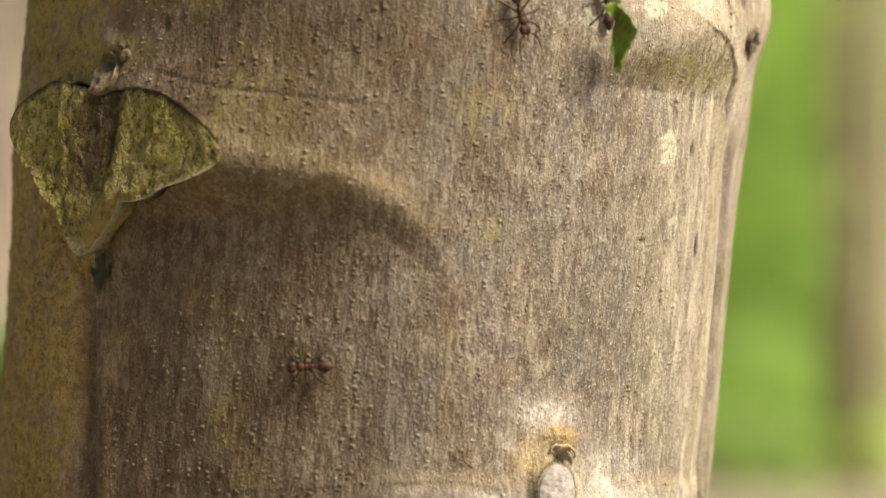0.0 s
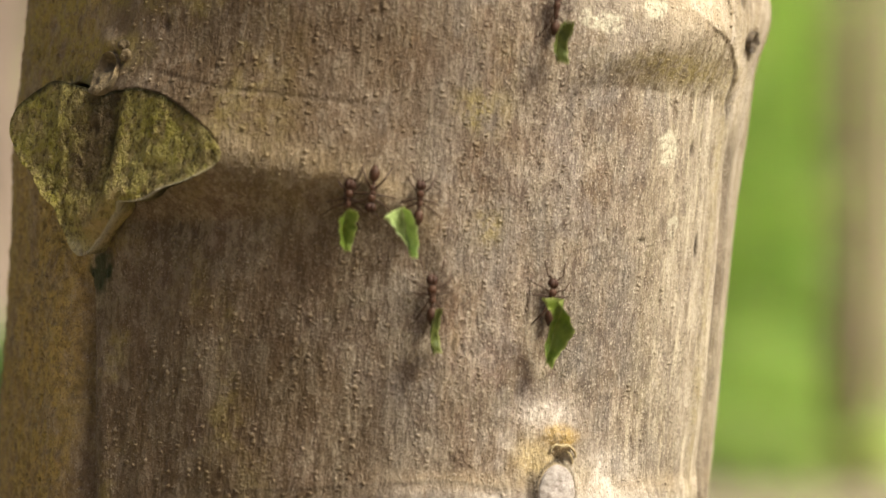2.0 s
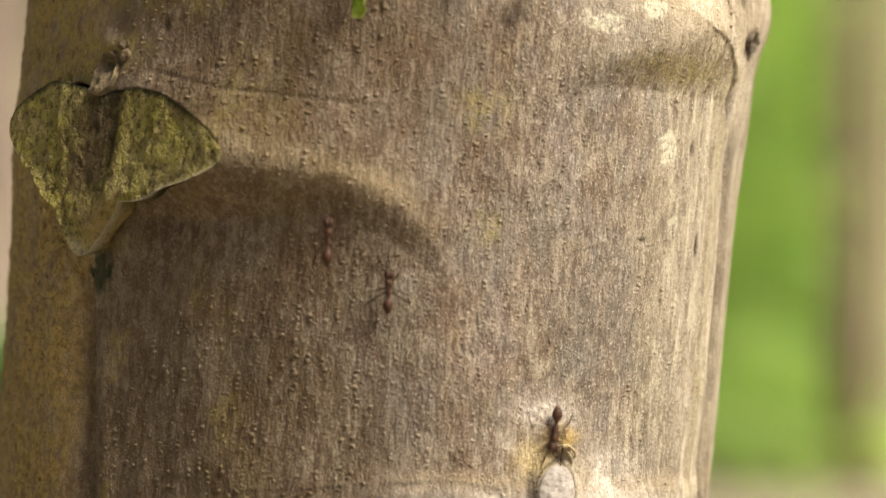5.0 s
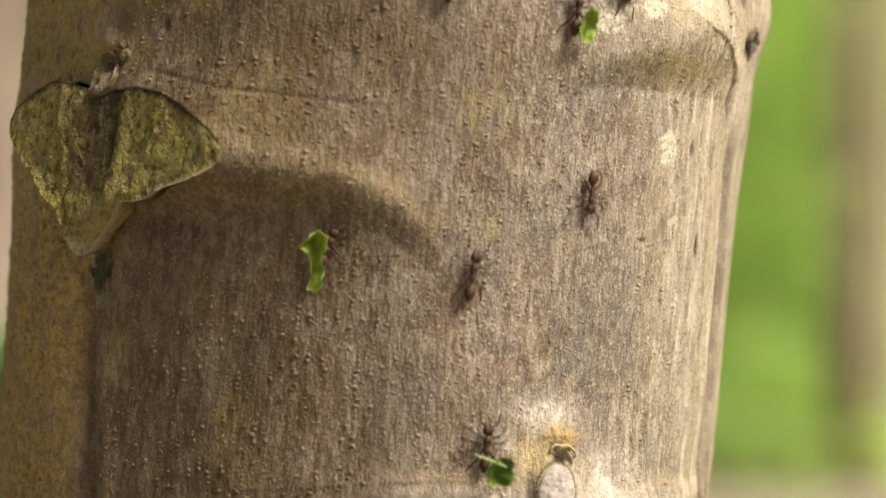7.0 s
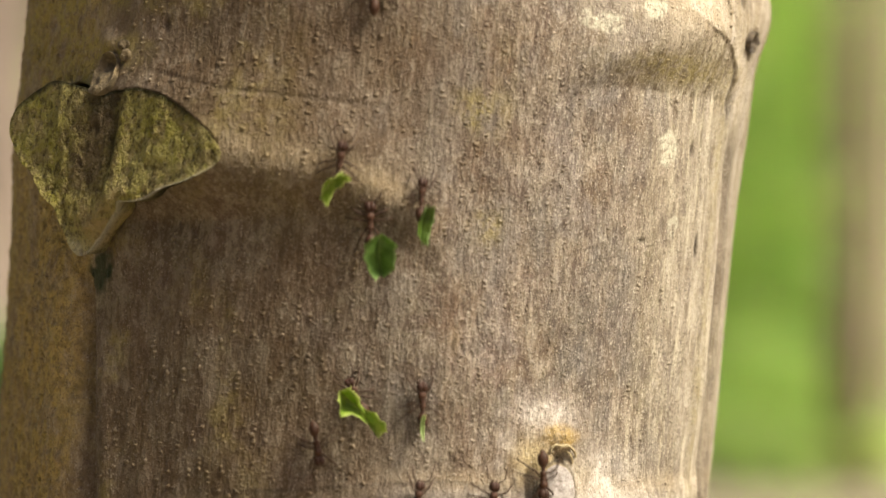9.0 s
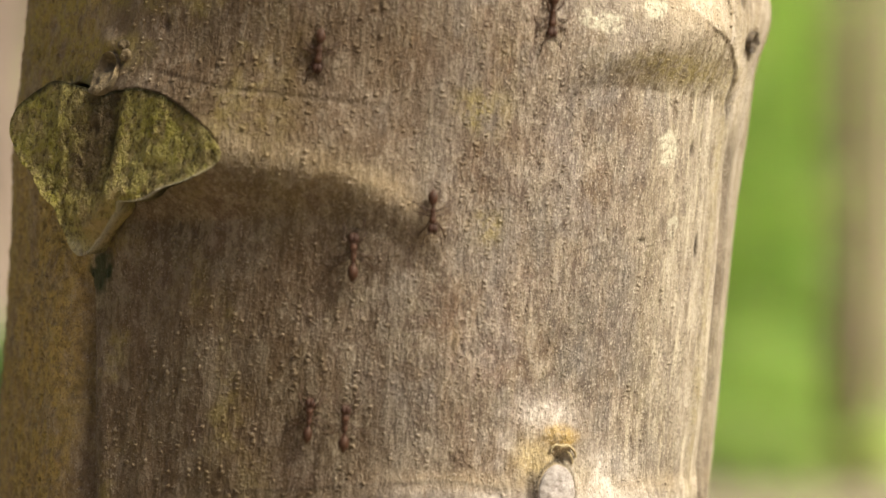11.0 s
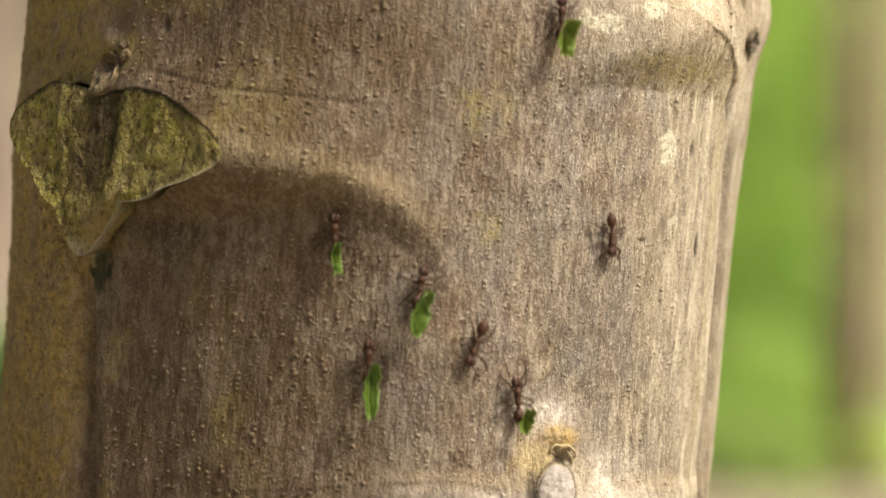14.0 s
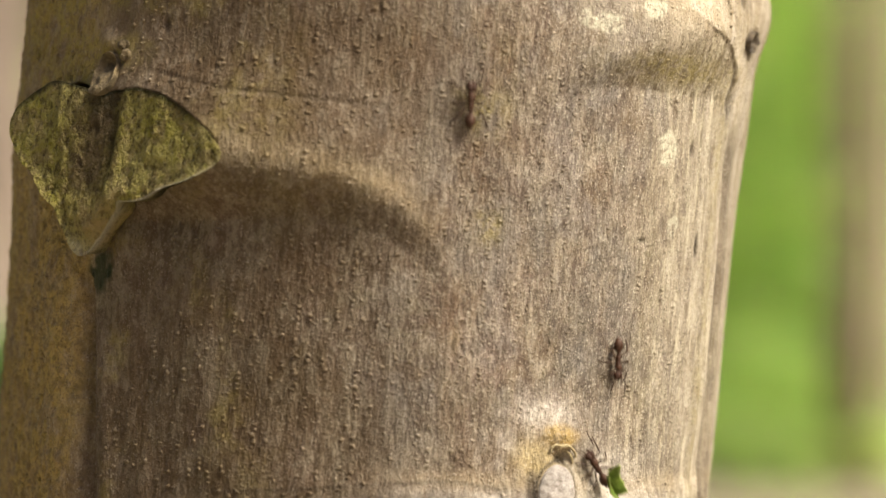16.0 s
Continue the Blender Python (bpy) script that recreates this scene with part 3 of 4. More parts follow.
    stain_shade = np.maximum(stain_shade, 0.45 * np.exp(-((z - fold) / 0.5) ** 2) * step(-45, -20, w) * step(36, 30, w))
    pale = np.maximum(pale, 1.0 * np.exp(-((z - fold + 2.6) / 1.8) ** 2) * step(16, 32, w) * step(40, 36, w))
    lip = step(0.0, 1.2, w - edge) * step(28, 36, z) * step(16, 6, w - edge)
    yellow += 0.75 * lip * (0.6 + 0.4 * cells) + 0.5 * hump(w, z, 66, 55, 10, 4)
    pale += 0.5 * lip
    rust = (step(18, -6, w) * step(16, 26, z) * (0.55 + 0.45 * value_noise(w, z, 9, 7, 61)) + 0.9 * hump(w, z, -14, 25, 14, 3.5) + 0.7 * hump(w, z, 2, 24, 9, 6) + 0.6 * hump(w, z, 24, 44, 14, 9) + 0.6 * hump(w, z, 8, 40, 9, 9) + 0.5 * hump(w, z, 19, 18, 7, 5)
            + 0.45 * hump(w, z, 30, -6, 9, 16) * step(-0.3, 0.5, value_noise(w, z, 5, 9, 62)) + 0.6 * hump(w, z, -52, 45, 7, 4) + 0.6 * np.exp(-((w + 58.5) / 3.4) ** 2) * step(-22, -32, z) * (0.5 + 0.5 * cells)
            + 0.5 * hump(w, z, -48, 5, 8, 5))
    grey = (0.75 * hump(w, z, 5.5, -14, 6, 13) + 0.7 * hump(w, z, 9, -38, 7, 14) + 0.5 * hump(w, z, -6, -22, 5, 12) + 0.75 * hump(w, z, 57, 34, 15, 2.6) + 0.5 * hump(w, z, 34, 25, 7, 4) + 0.6 * hump(w, z, 60, -6, 5, 14)
            + 0.5 * hump(w, z, 14, 33, 6, 8)) * (0.75 + 0.5 * value_noise(w, z, 2.4, 12, 63))
    slate = (1.35 * hump(w, z, 52, -16, 6.0, 16) + 0.65 * hump(w, z, 46, -12, 4, 8) + 0.55 * hump(w, z, 38, 6, 5, 10) + 0.5 * hump(w, z, 15, -30, 5, 12) + 0.5 * hump(w, z, 17, 32, 6, 6)
             + 0.4 * hump(w, z, 60, 42, 14, 3) + 0.6 * hump(w, z, 1, 27, 9, 8)) * (0.70 + 0.6 * value_noise(w, z, 2.0, 9, 64))
    patches = lambda su, sz, k: step(0.12, 0.70, value_noise(w, z, su, sz, k) + 0.3 * value_noise(w, z, su * 0.3, sz * 0.3, k + 1))
    grey = grey + 0.75 * patches(7, 9, 81) * step(-4, 22, w) * step(100, 80, w)
    slate = slate + 0.55 * patches(5, 10, 83) * step(-4, 22, w) * step(90, 66, w)
    rust = rust + 0.75 * patches(8, 8, 85) * step(-60, -50, w) * step(76, 52, w)
    dash = (0.30 * step(-30, 0, w) + 0.45 * step(0, 40, w) + 0.25 * step(40, 80, w)) * (1 - 0.6 * step(16, 28, z) * step(40, 20, w))
    # cream tint grows from the front towards the right edge
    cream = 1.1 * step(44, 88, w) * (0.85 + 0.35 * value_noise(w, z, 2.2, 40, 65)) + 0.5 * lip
    pale, cream, yellow = pale * (1 - 0.8 * np.clip(slate, 0, 1)), cream * (1 - 0.8 * np.clip(slate, 0, 1)), yellow * (1 - 0.6 * np.clip(slate, 0, 1))
    pale, cream = pale * (1 - 0.7 * strip), cream * (1 - 0.7 * strip)
    hood = np.clip(1.2 * hump(w, z, 44.6, -34.9, 4.2, 2.2), 0, 1)
    pale, yellow = pale * (1 - hood), yellow * (1 - hood)
    blot = lambda cu, cz, su, sz: step(0.30, 0.55, hump(w + 0.8 * value_noise(w, z, 1.6, 1.6, 9), z, cu, cz, su, sz))
    lichen = np.clip(blot(67.3, 25.6, 3.0, 4.2) + 0.7 * blot(46.5, 49.6, 3.8, 2.3) + 0.6 * blot(42.4, 50, 2.0, 2.2) + blot(57.5, 54.6, 3.4, 3.4) + 0.6 * blot(71.7, 9.6, 1.6, 2.4), 0, 1)
    algae = 0.75 * step(-58, -72, w) * step(0.35, 0.75, cells) + 1.0 * step(-44, -66, w + 5 * value_noise(w, z, 6, 8, 29)) * step(20, 32, z) * step(-0.5, 0.3, value_noise(w, z, 5, 6, 30)) + 1.3 * hump(w, z, 21.2, 29.5, 4.5, 4.2) * cells + 0.85 * hump(w, z, 25, 6.6, 4, 3.5) * cells
    algae += 0.42 * step(0.1, 0.9, value_noise(w, z, 9, 12, 11) + 0.35 * value_noise(w, z, 2, 3, 23)) * step(-5, -40, w) + 0.7 * hump(w, z, 68, 42, 17, 3.5)
    algae += 0.2 * hump(w, z, -20, 9, 16, 6) + 0.35 * np.exp(-((w - 89) / 2.5) ** 2) * step(60, 40, z)
    algae, rust = algae * (1 - 0.85 * hump(w, z, -36, 4, 26, 8)), rust * (1 - 0.7 * hump(w, z, -42, 3, 18, 7))
    crust = step(-59, -68, w) * (0.55 + 0.45 * cells) * (0.85 + 0.3 * value_noise(w, z, 9, 14, 27)) * (1 - 0.08 * step(-6, 6, z)) * (1 - 0.55 * step(18, 32, z))
    crust = np.maximum(crust, 0.8 * step(0.30, 0.75, hump(w + 0.8 * value_noise(w, z, 1.5, 1.5, 28), z, 43.2, -34.9, 4.8, 3.0)))
    # dark green patch right under the scar's tip
    greenish = 1.1 * step(0.25, 0.7, hump(w + 1.6 * value_noise(w, z, 1.3, 1.3, 28), z, -60.2 + 0.22 * (z + 8), -9.0, 3.6, 5.0)) * (0.75 + 0.25 * cells)
    found = {"stain_shade": stain_shade, "warm": warm, "pale": pale, "lichen": lichen, "algae": algae, "shade_brown": shade_brown, "yellow": yellow, "crust": crust, "greenish": greenish, "rust": rust, "grey": grey, "slate": slate, "dash": dash, "cream": cream}
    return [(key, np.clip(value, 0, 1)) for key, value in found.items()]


def ant_trunk():
    around = np.concatenate([np.arange(-128, 128, 0.34), np.linspace(128, math.tau * R0 - 128, 60)[:-1]])
    along = np.concatenate([np.linspace(-520, -66, 90)[:-1], np.arange(-66, 70, 0.34), np.linspace(70, 3198, 200), [3200]])
    u, z = np.meshgrid(around, along)
    w = np.where(u > math.pi * R0, u - math.tau * R0, u)
    seam = step(250, 200, np.abs(w))
    h = (relief(w, z) + fine_relief(w, z) - 5.5 * heart_pit(w, z)) * seam
    flare = 14 * np.exp(-(z + 520) / 45) - (R0 + 150 * TAPER - 0.5) * (z > 3199)
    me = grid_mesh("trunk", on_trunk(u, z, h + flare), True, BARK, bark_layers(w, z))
    trunk = tagged(new("tree"), "grey-brown smooth-barked tree trunk with leaf scars and lenticels", "tree")
    trunk.matrix_basis = TRUNK
    new("bark", me).parent = trunk
    return trunk


trunk = ant_trunk()


def scar_patch(name, outline, middle, height, material, label, layers, rings=70, sides=220, sink=1.2, flat=False):
    """A patch of relief on the bark inside a closed outline of (u, z) in mm; height(u, z, rho) in mm."""
    a = np.linspace(-math.pi, math.pi, sides + 1)[:-1]
    r = outline_radius(outline, middle, a)
    rho = np.concatenate([np.linspace(0.004, 0.88, rings - 14)[:-1], np.linspace(0.88, 1.0, 15)])
    rr, aa = np.meshgrid(rho, a, indexing="ij")
    out = np.where(rr < 0.955, rr / 0.955, 1.0 - 0.07 * np.clip((rr - 0.955) / 0.045, 0, 1)) if flat else rr
    u = middle[0] + out * r * np.cos(aa)
    z = middle[1] + out * r * np.sin(aa)
    top = height(u, z, rr)
    side = step(1.0, 0.955, rr)
    bark = relief(u, z)
    h = bark - sink + (top - flat * bark + sink) * side
    co = on_trunk(u, z, h)
    ob = new(name, grid_mesh(name, co, True, material, [(key, f(u, z, rr)) for key, f in layers]))
    ob.parent = trunk
    return tagged(ob, label)


def leaf_scars():
    channel = lambda u, z: np.exp(-(np.abs(u + 58.6 - 0.10 * (z - 15)) / np.where(u < -58.6, 7.2, 4.2)) ** 2.6) * step(2, 13, z)
    plate = lambda u: 0.8 - 2.8 * np.log(np.exp(-(82.2 / np.cos(np.clip(u / R0 + radians(36), -1, 1)) - R0) / 2.8) + math.exp(-9.4 / 2.8))
    tip = lambda u, z: step(-62, -56, u) * step(9, 3, z)
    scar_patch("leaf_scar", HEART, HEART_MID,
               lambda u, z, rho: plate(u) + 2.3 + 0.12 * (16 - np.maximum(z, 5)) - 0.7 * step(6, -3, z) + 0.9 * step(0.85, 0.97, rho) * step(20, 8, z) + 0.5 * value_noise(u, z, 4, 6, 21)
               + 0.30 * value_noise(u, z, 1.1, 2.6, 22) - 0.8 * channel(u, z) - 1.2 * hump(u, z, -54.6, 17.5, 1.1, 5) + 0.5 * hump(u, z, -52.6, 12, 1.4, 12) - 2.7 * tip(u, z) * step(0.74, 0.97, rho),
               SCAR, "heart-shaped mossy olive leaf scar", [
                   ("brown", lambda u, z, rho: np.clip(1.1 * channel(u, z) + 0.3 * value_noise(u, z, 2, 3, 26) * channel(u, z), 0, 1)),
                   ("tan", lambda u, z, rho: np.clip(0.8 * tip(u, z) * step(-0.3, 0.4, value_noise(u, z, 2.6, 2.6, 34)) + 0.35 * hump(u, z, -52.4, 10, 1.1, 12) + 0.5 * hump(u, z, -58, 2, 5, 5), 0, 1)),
                   # shade at the rim, in the slot and under the bud, painted dark
                   ("scar_shade", lambda u, z, rho: np.clip(step(0.962, 0.978, rho) * step(19, 12, z) * (1 - tip(u, z)) + 0.9 * step(0.87, 0.95, rho) * step(21, 25, z) + 0.7 * hump(u, z, -54.8, 17.5, 0.9, 4.5) + 0.6 * hump(u, z, -58, 26, 4, 3), 0, 1)),
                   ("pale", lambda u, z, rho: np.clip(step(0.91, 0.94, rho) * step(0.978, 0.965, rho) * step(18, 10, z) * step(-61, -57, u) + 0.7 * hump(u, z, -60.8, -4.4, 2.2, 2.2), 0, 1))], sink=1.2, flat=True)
    oval = lambda cu, cz, a, b, n=28: [(cu + a * math.cos(t * math.tau / n), cz + b * math.sin(t * math.tau / n)) for t in range(n)]
    zero = []
    wrinkle = lambda u, z, k: 0.25 * value_noise(u, z, 1.1, 1.4, k) + 0.12 * value_noise(u, z, 0.5, 0.6, k + 1)
    scar_patch("bud", [(-61.4, 27.0), (-63.2, 29.5), (-63.4, 33), (-62.4, 35.8), (-60.2, 36.6), (-58.0, 35.2), (-56.8, 32.0), (-57.0, 29.0), (-58.6, 27.2)], (-60.2, 31.6),
               lambda u, z, rho: 0.9 + 0.5 * step(0.6, 0.9, rho) + 1.3 * hump(u, z, -60.2, 28.6, 3.2, 1.5) + 1.0 * hump(u, z, -60.2, 31.2, 1.5, 1.3) + 0.6 * wrinkle(u, z, 41), BUD, "dry oval bud above the leaf scar", zero, 44, 80)
    scar_patch("bud_lip", oval(-60.2, 28.2, 2.5, 1.0), (-60.2, 28.2), lambda u, z, rho: 2.3 + 0.4 * (1 - rho ** 2) + wrinkle(u, z, 47), BUD, "lower lip of a dry bud", zero, 24, 40)
    scar_patch("bud_knob", oval(-57.0, 37.9, 1.7, 1.1), (-57.0, 37.9), lambda u, z, rho: 0.5 * (1 - rho ** 2) + 0.3 + 2 * wrinkle(u, z, 43), BUD, "small olive knob", zero, 24, 40)
    scar_patch("bud_knob", oval(-55.9, 35.8, 1.6, 1.4), (-55.9, 35.8), lambda u, z, rho: 0.6 * (1 - rho ** 2) + 0.2 + 2 * wrinkle(u, z, 49), BUD, "small greyish knob", zero, 24, 40)
    rim = [(40.9, -38.2), (41.3, -37.2), (42.3, -36.5), (43.4, -36.8), (44.5, -36.6), (45.6, -37.0), (46.4, -37.8), (46.7, -38.9)]
    for name, line, width in (("bud_scale", rim, 0.36), ("bud_scale", [(44.3, -37.7), (45.2, -38.3), (45.9, -39.3), (46.0, -40.1)], 0.28)):
        us, zs = (np.interp(np.linspace(0, 1, 22), np.linspace(0, 1, len(line)), c) for c in zip(*line))
        us, zs = us + 0.15 * value_noise(us, zs, 0.7, 0.7, 51), zs + 0.15 * value_noise(us, zs, 0.7, 0.7, 52)
        bm = bmesh.new()
        tube(bm, on_trunk(us, zs, relief(us, zs) + 0.55 + 0.25 * value_noise(us, zs, 1.1, 1.1, 53)).tolist(), [width * MM * (0.45 + 0.55 * math.sin(math.pi * (0.08 + 0.84 * k / 21))) for k in range(22)], 7)
        part(name, bm, BUD_PALE, trunk, "pale curled scale round a small hollow bud")
    scar_patch("stub_scar", oval(43.0, -46.6, 3.9, 6.2), (43.0, -46.6), lambda u, z, rho: 0.5 + 0.4 * (1 - rho ** 2) + 0.14 * value_noise(u, z, 1, 1, 31), CORK, "pale oval healed stub", zero, 40, 80)
    scar_patch("bud", oval(97.5, 50.3, 5.2, 2.3), (98.5, 50.3), lambda u, z, rho: 1.2 + 0.6 * value_noise(u, z, 1.2, 0.8, 33), BUD_DARK, "small dark dried bud", zero, 24, 40)


leaf_scars()


def lenticels():
    """Small raised pores in broken upright rows, far too many to count."""
    rnd = random.Random(7)
    spots = []
    u = -122.0
    while u < 124:
        z = -66 + rnd.uniform(0, 4)
        while z < 70:
            keep = 0.8 if u < 45 else 0.45
            if rnd.random() < keep:
                for k in range(rnd.choice((1, 1, 1, 2, 2, 3, 4))):
                    spots.append((u + rnd.gauss(0, 0.3), z + k * 1.05, rnd.choice((0.35, 0.45, 0.55, 0.7, 0.9, 1.2)) * (0.95 if u < 45 else 0.8)))
            z += rnd.uniform(1.7, 4.8)
        u += rnd.uniform(1.9, 3.1)
    spots = np.array(spots)
    inside = ((spots[:, 0] + 58) / 32) ** 2 + ((spots[:, 1] - 15) / 16) ** 2 < 1
    spots = spots[~inside]
    base = relief(spots[:, 0], spots[:, 1])
    rings, sides = ((1.0, -0.12), (0.80, 0.10), (0.42, 0.22)), 8
    us, zs, hs, faces = [], [], [], []
    for (cu, cz, s), b in zip(spots, base):
        i = len(us)
        tall, wide = rnd.uniform(0.36, 0.50) * s, rnd.uniform(0.44, 0.66) * s
        for r, h in rings:
            for k in range(sides):
                t = k * math.tau / sides
                us.append(cu + wide * r * math.cos(t) * (1 + 0.35 * math.sin(k * 2.1 + cu)))
                zs.append(cz + tall * r * math.sin(t) * (1 + 0.35 * math.sin(k * 1.7 + cz)) - 0.10 * s * h)
                hs.append(b + h * s * (1.35 if cu < 5 else 0.85 if cu < 30 else 0.72))
        for j in range(2):
            for k in range(sides):
                a, c = i + j * sides + k, i + j * sides + (k + 1) % sides
                faces.append((a, c, c + sides, a + sides))
        faces.append(tuple(i + 2 * sides + k for k in range(sides)))
    co = on_trunk(np.array(us), np.array(zs), np.array(hs))
    me = bpy.data.meshes.new("lenticels")
    me.from_pydata(co.tolist(), [], faces)
    me.polygons.foreach_set("use_smooth", [True] * len(me.polygons))
    top = np.tile(np.repeat([0.0, 0.6, 1.0], sides), len(spots))
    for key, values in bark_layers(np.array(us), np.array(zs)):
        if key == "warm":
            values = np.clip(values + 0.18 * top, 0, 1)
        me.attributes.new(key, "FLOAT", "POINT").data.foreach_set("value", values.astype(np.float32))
    me.materials.append(BARK)
    ob = new("lenticel", me)
    ob.parent = trunk
    tagged(ob, "small raised brown pores on the bark", kind="stuff")


lenticels()


# ---- ants ----


def leaf_cutting_ant():
    """An ant about 8.5 mm long; y towards its head, z away from the bark, origin between its feet."""
    ant = tagged(new("ant"), "dark reddish-brown leaf-cutting ant climbing the bark", "ant", "ants on the trunk")

    def piece(name, material, parent, make, at=(0, 0, 0)):
        bm = bmesh.new()
        make(bm)
        bmesh.ops.scale(bm, vec=(MM, MM, MM), verts=bm.verts)
        ob = part(name, bm, material, parent)
        ob.location = [a * MM for a in at]
        return ob

    def head(bm):
        ellipsoid(bm, (-0.36, 0, 0), (0.80, 1.02, 0.76), (0, 0, 8))
        ellipsoid(bm, (0.36, 0, 0), (0.80, 1.02, 0.76), (0, 0, -8))
        ellipsoid(bm, (0, 0.45, -0.15), (0.62, 0.62, 0.5))
        for s in (-1, 1):
            ellipsoid(bm, (s * 0.98, 0.25, 0.15), (0.16, 0.18, 0.16), segments=8, rings=6)
            tube(bm, [(s * 0.5, -0.75, 0.35), (s * 0.62, -1.05, 0.6)], [0.12, 0.02])

    def thorax(bm):
        ellipsoid(bm, (0, 1.05, 0.05), (0.86, 0.92, 0.74))
        ellipsoid(bm, (0, 0, -0.05), (0.66, 0.8, 0.6))
        ellipsoid(bm, (0, -0.95, 0.0), (0.66, 0.8, 0.6))
        tube(bm, [(0, 1.7, 0), (0, 2.3, 0.05)], [0.34, 0.26])
        for s in (-1, 1):
            for y, l in ((1.25, 0.5), (0.35, 0.35), (-1.3, 0.55)):
                tube(bm, [(s * 0.34, y, 0.4), (s * 0.55, y - 0.15, 0.45 + l)], [0.11, 0.015])

    def petiole(bm):
        tube(bm, [(0, 0.5, 0), (0, 0, 0.0), (0, -0.6, 0.0)], [0.3, 0.34, 0.4])
        ellipsoid(bm, (0, 0.05, 0.12), (0.44, 0.36, 0.42))
        ellipsoid(bm, (0, -0.5, 0.10), (0.58, 0.42, 0.46))

    def gaster(bm):
        ellipsoid(bm, (0, 0, 0), (1.10, 1.58, 1.02), segments=18, rings=12)
        ellipsoid(bm, (0, -1.2, -0.12), (0.6, 0.7, 0.5))

    def antenna(side):
        def make(bm):
            tube(bm, [(0, 0, 0), (side * 0.7, 0.5, 0.25), (side * 1.4, 1.0, 0.35), (side * 1.55, 1.5, 0.25), (side * 1.72, 2.6, 0.0), (side * 2.0, 3.9, -0.3)],
                 [0.14, 0.13, 0.13, 0.13, 0.13, 0.09])
        return make

    def mandible(side):
        def make(bm):
            tube(bm, [(0, 0, 0), (side * 0.18, 0.4, -0.1), (-side * 0.12, 0.72, -0.2)], [0.2, 0.15, 0.04])
        return make

    def leg(side, out, fore):
        def make(bm):
            s, o, f = side, out, fore
            tube(bm, [(0, 0, 0), (s * 0.35, f * 0.1, -0.15), (s * o * 0.50, f * 0.42, 0.75), (s * o * 0.80, f * 0.74, -0.55), (s * o, f, -1.72), (s * (o + 0.35), f * 1.12 + 0.15, -1.80)],
                 [0.24, 0.22, 0.21, 0.17, 0.12, 0.08])
        return make

    skull = piece("head", CHITIN_DARK, ant, head, (0, 3.05, 1.85))
    for s in (-1, 1):
        piece("antenna", LEG, skull, antenna(s), (s * 0.35, 0.62, 0.2))
        piece("mandible", CHITIN, skull, mandible(s), (s * 0.3, 0.85, -0.25))
    piece("thorax", CHITIN, ant, thorax, (0, 0.2, 1.85))
    piece("petiole", CHITIN, ant, petiole, (0, -1.85, 1.8))
    piece("gaster", CHITIN, ant, gaster, (0, -3.55, 1.75))
    for s in (-1, 1):
        for y, out, fore in ((1.1, 3.3, 2.9), (0.2, 4.1, -0.5), (-0.7, 3.5, -3.9)):
            piece("leg", LEG, ant, leg(s, out, fore), (s * 0.42, 0.2 + y, 1.7))
    return ant


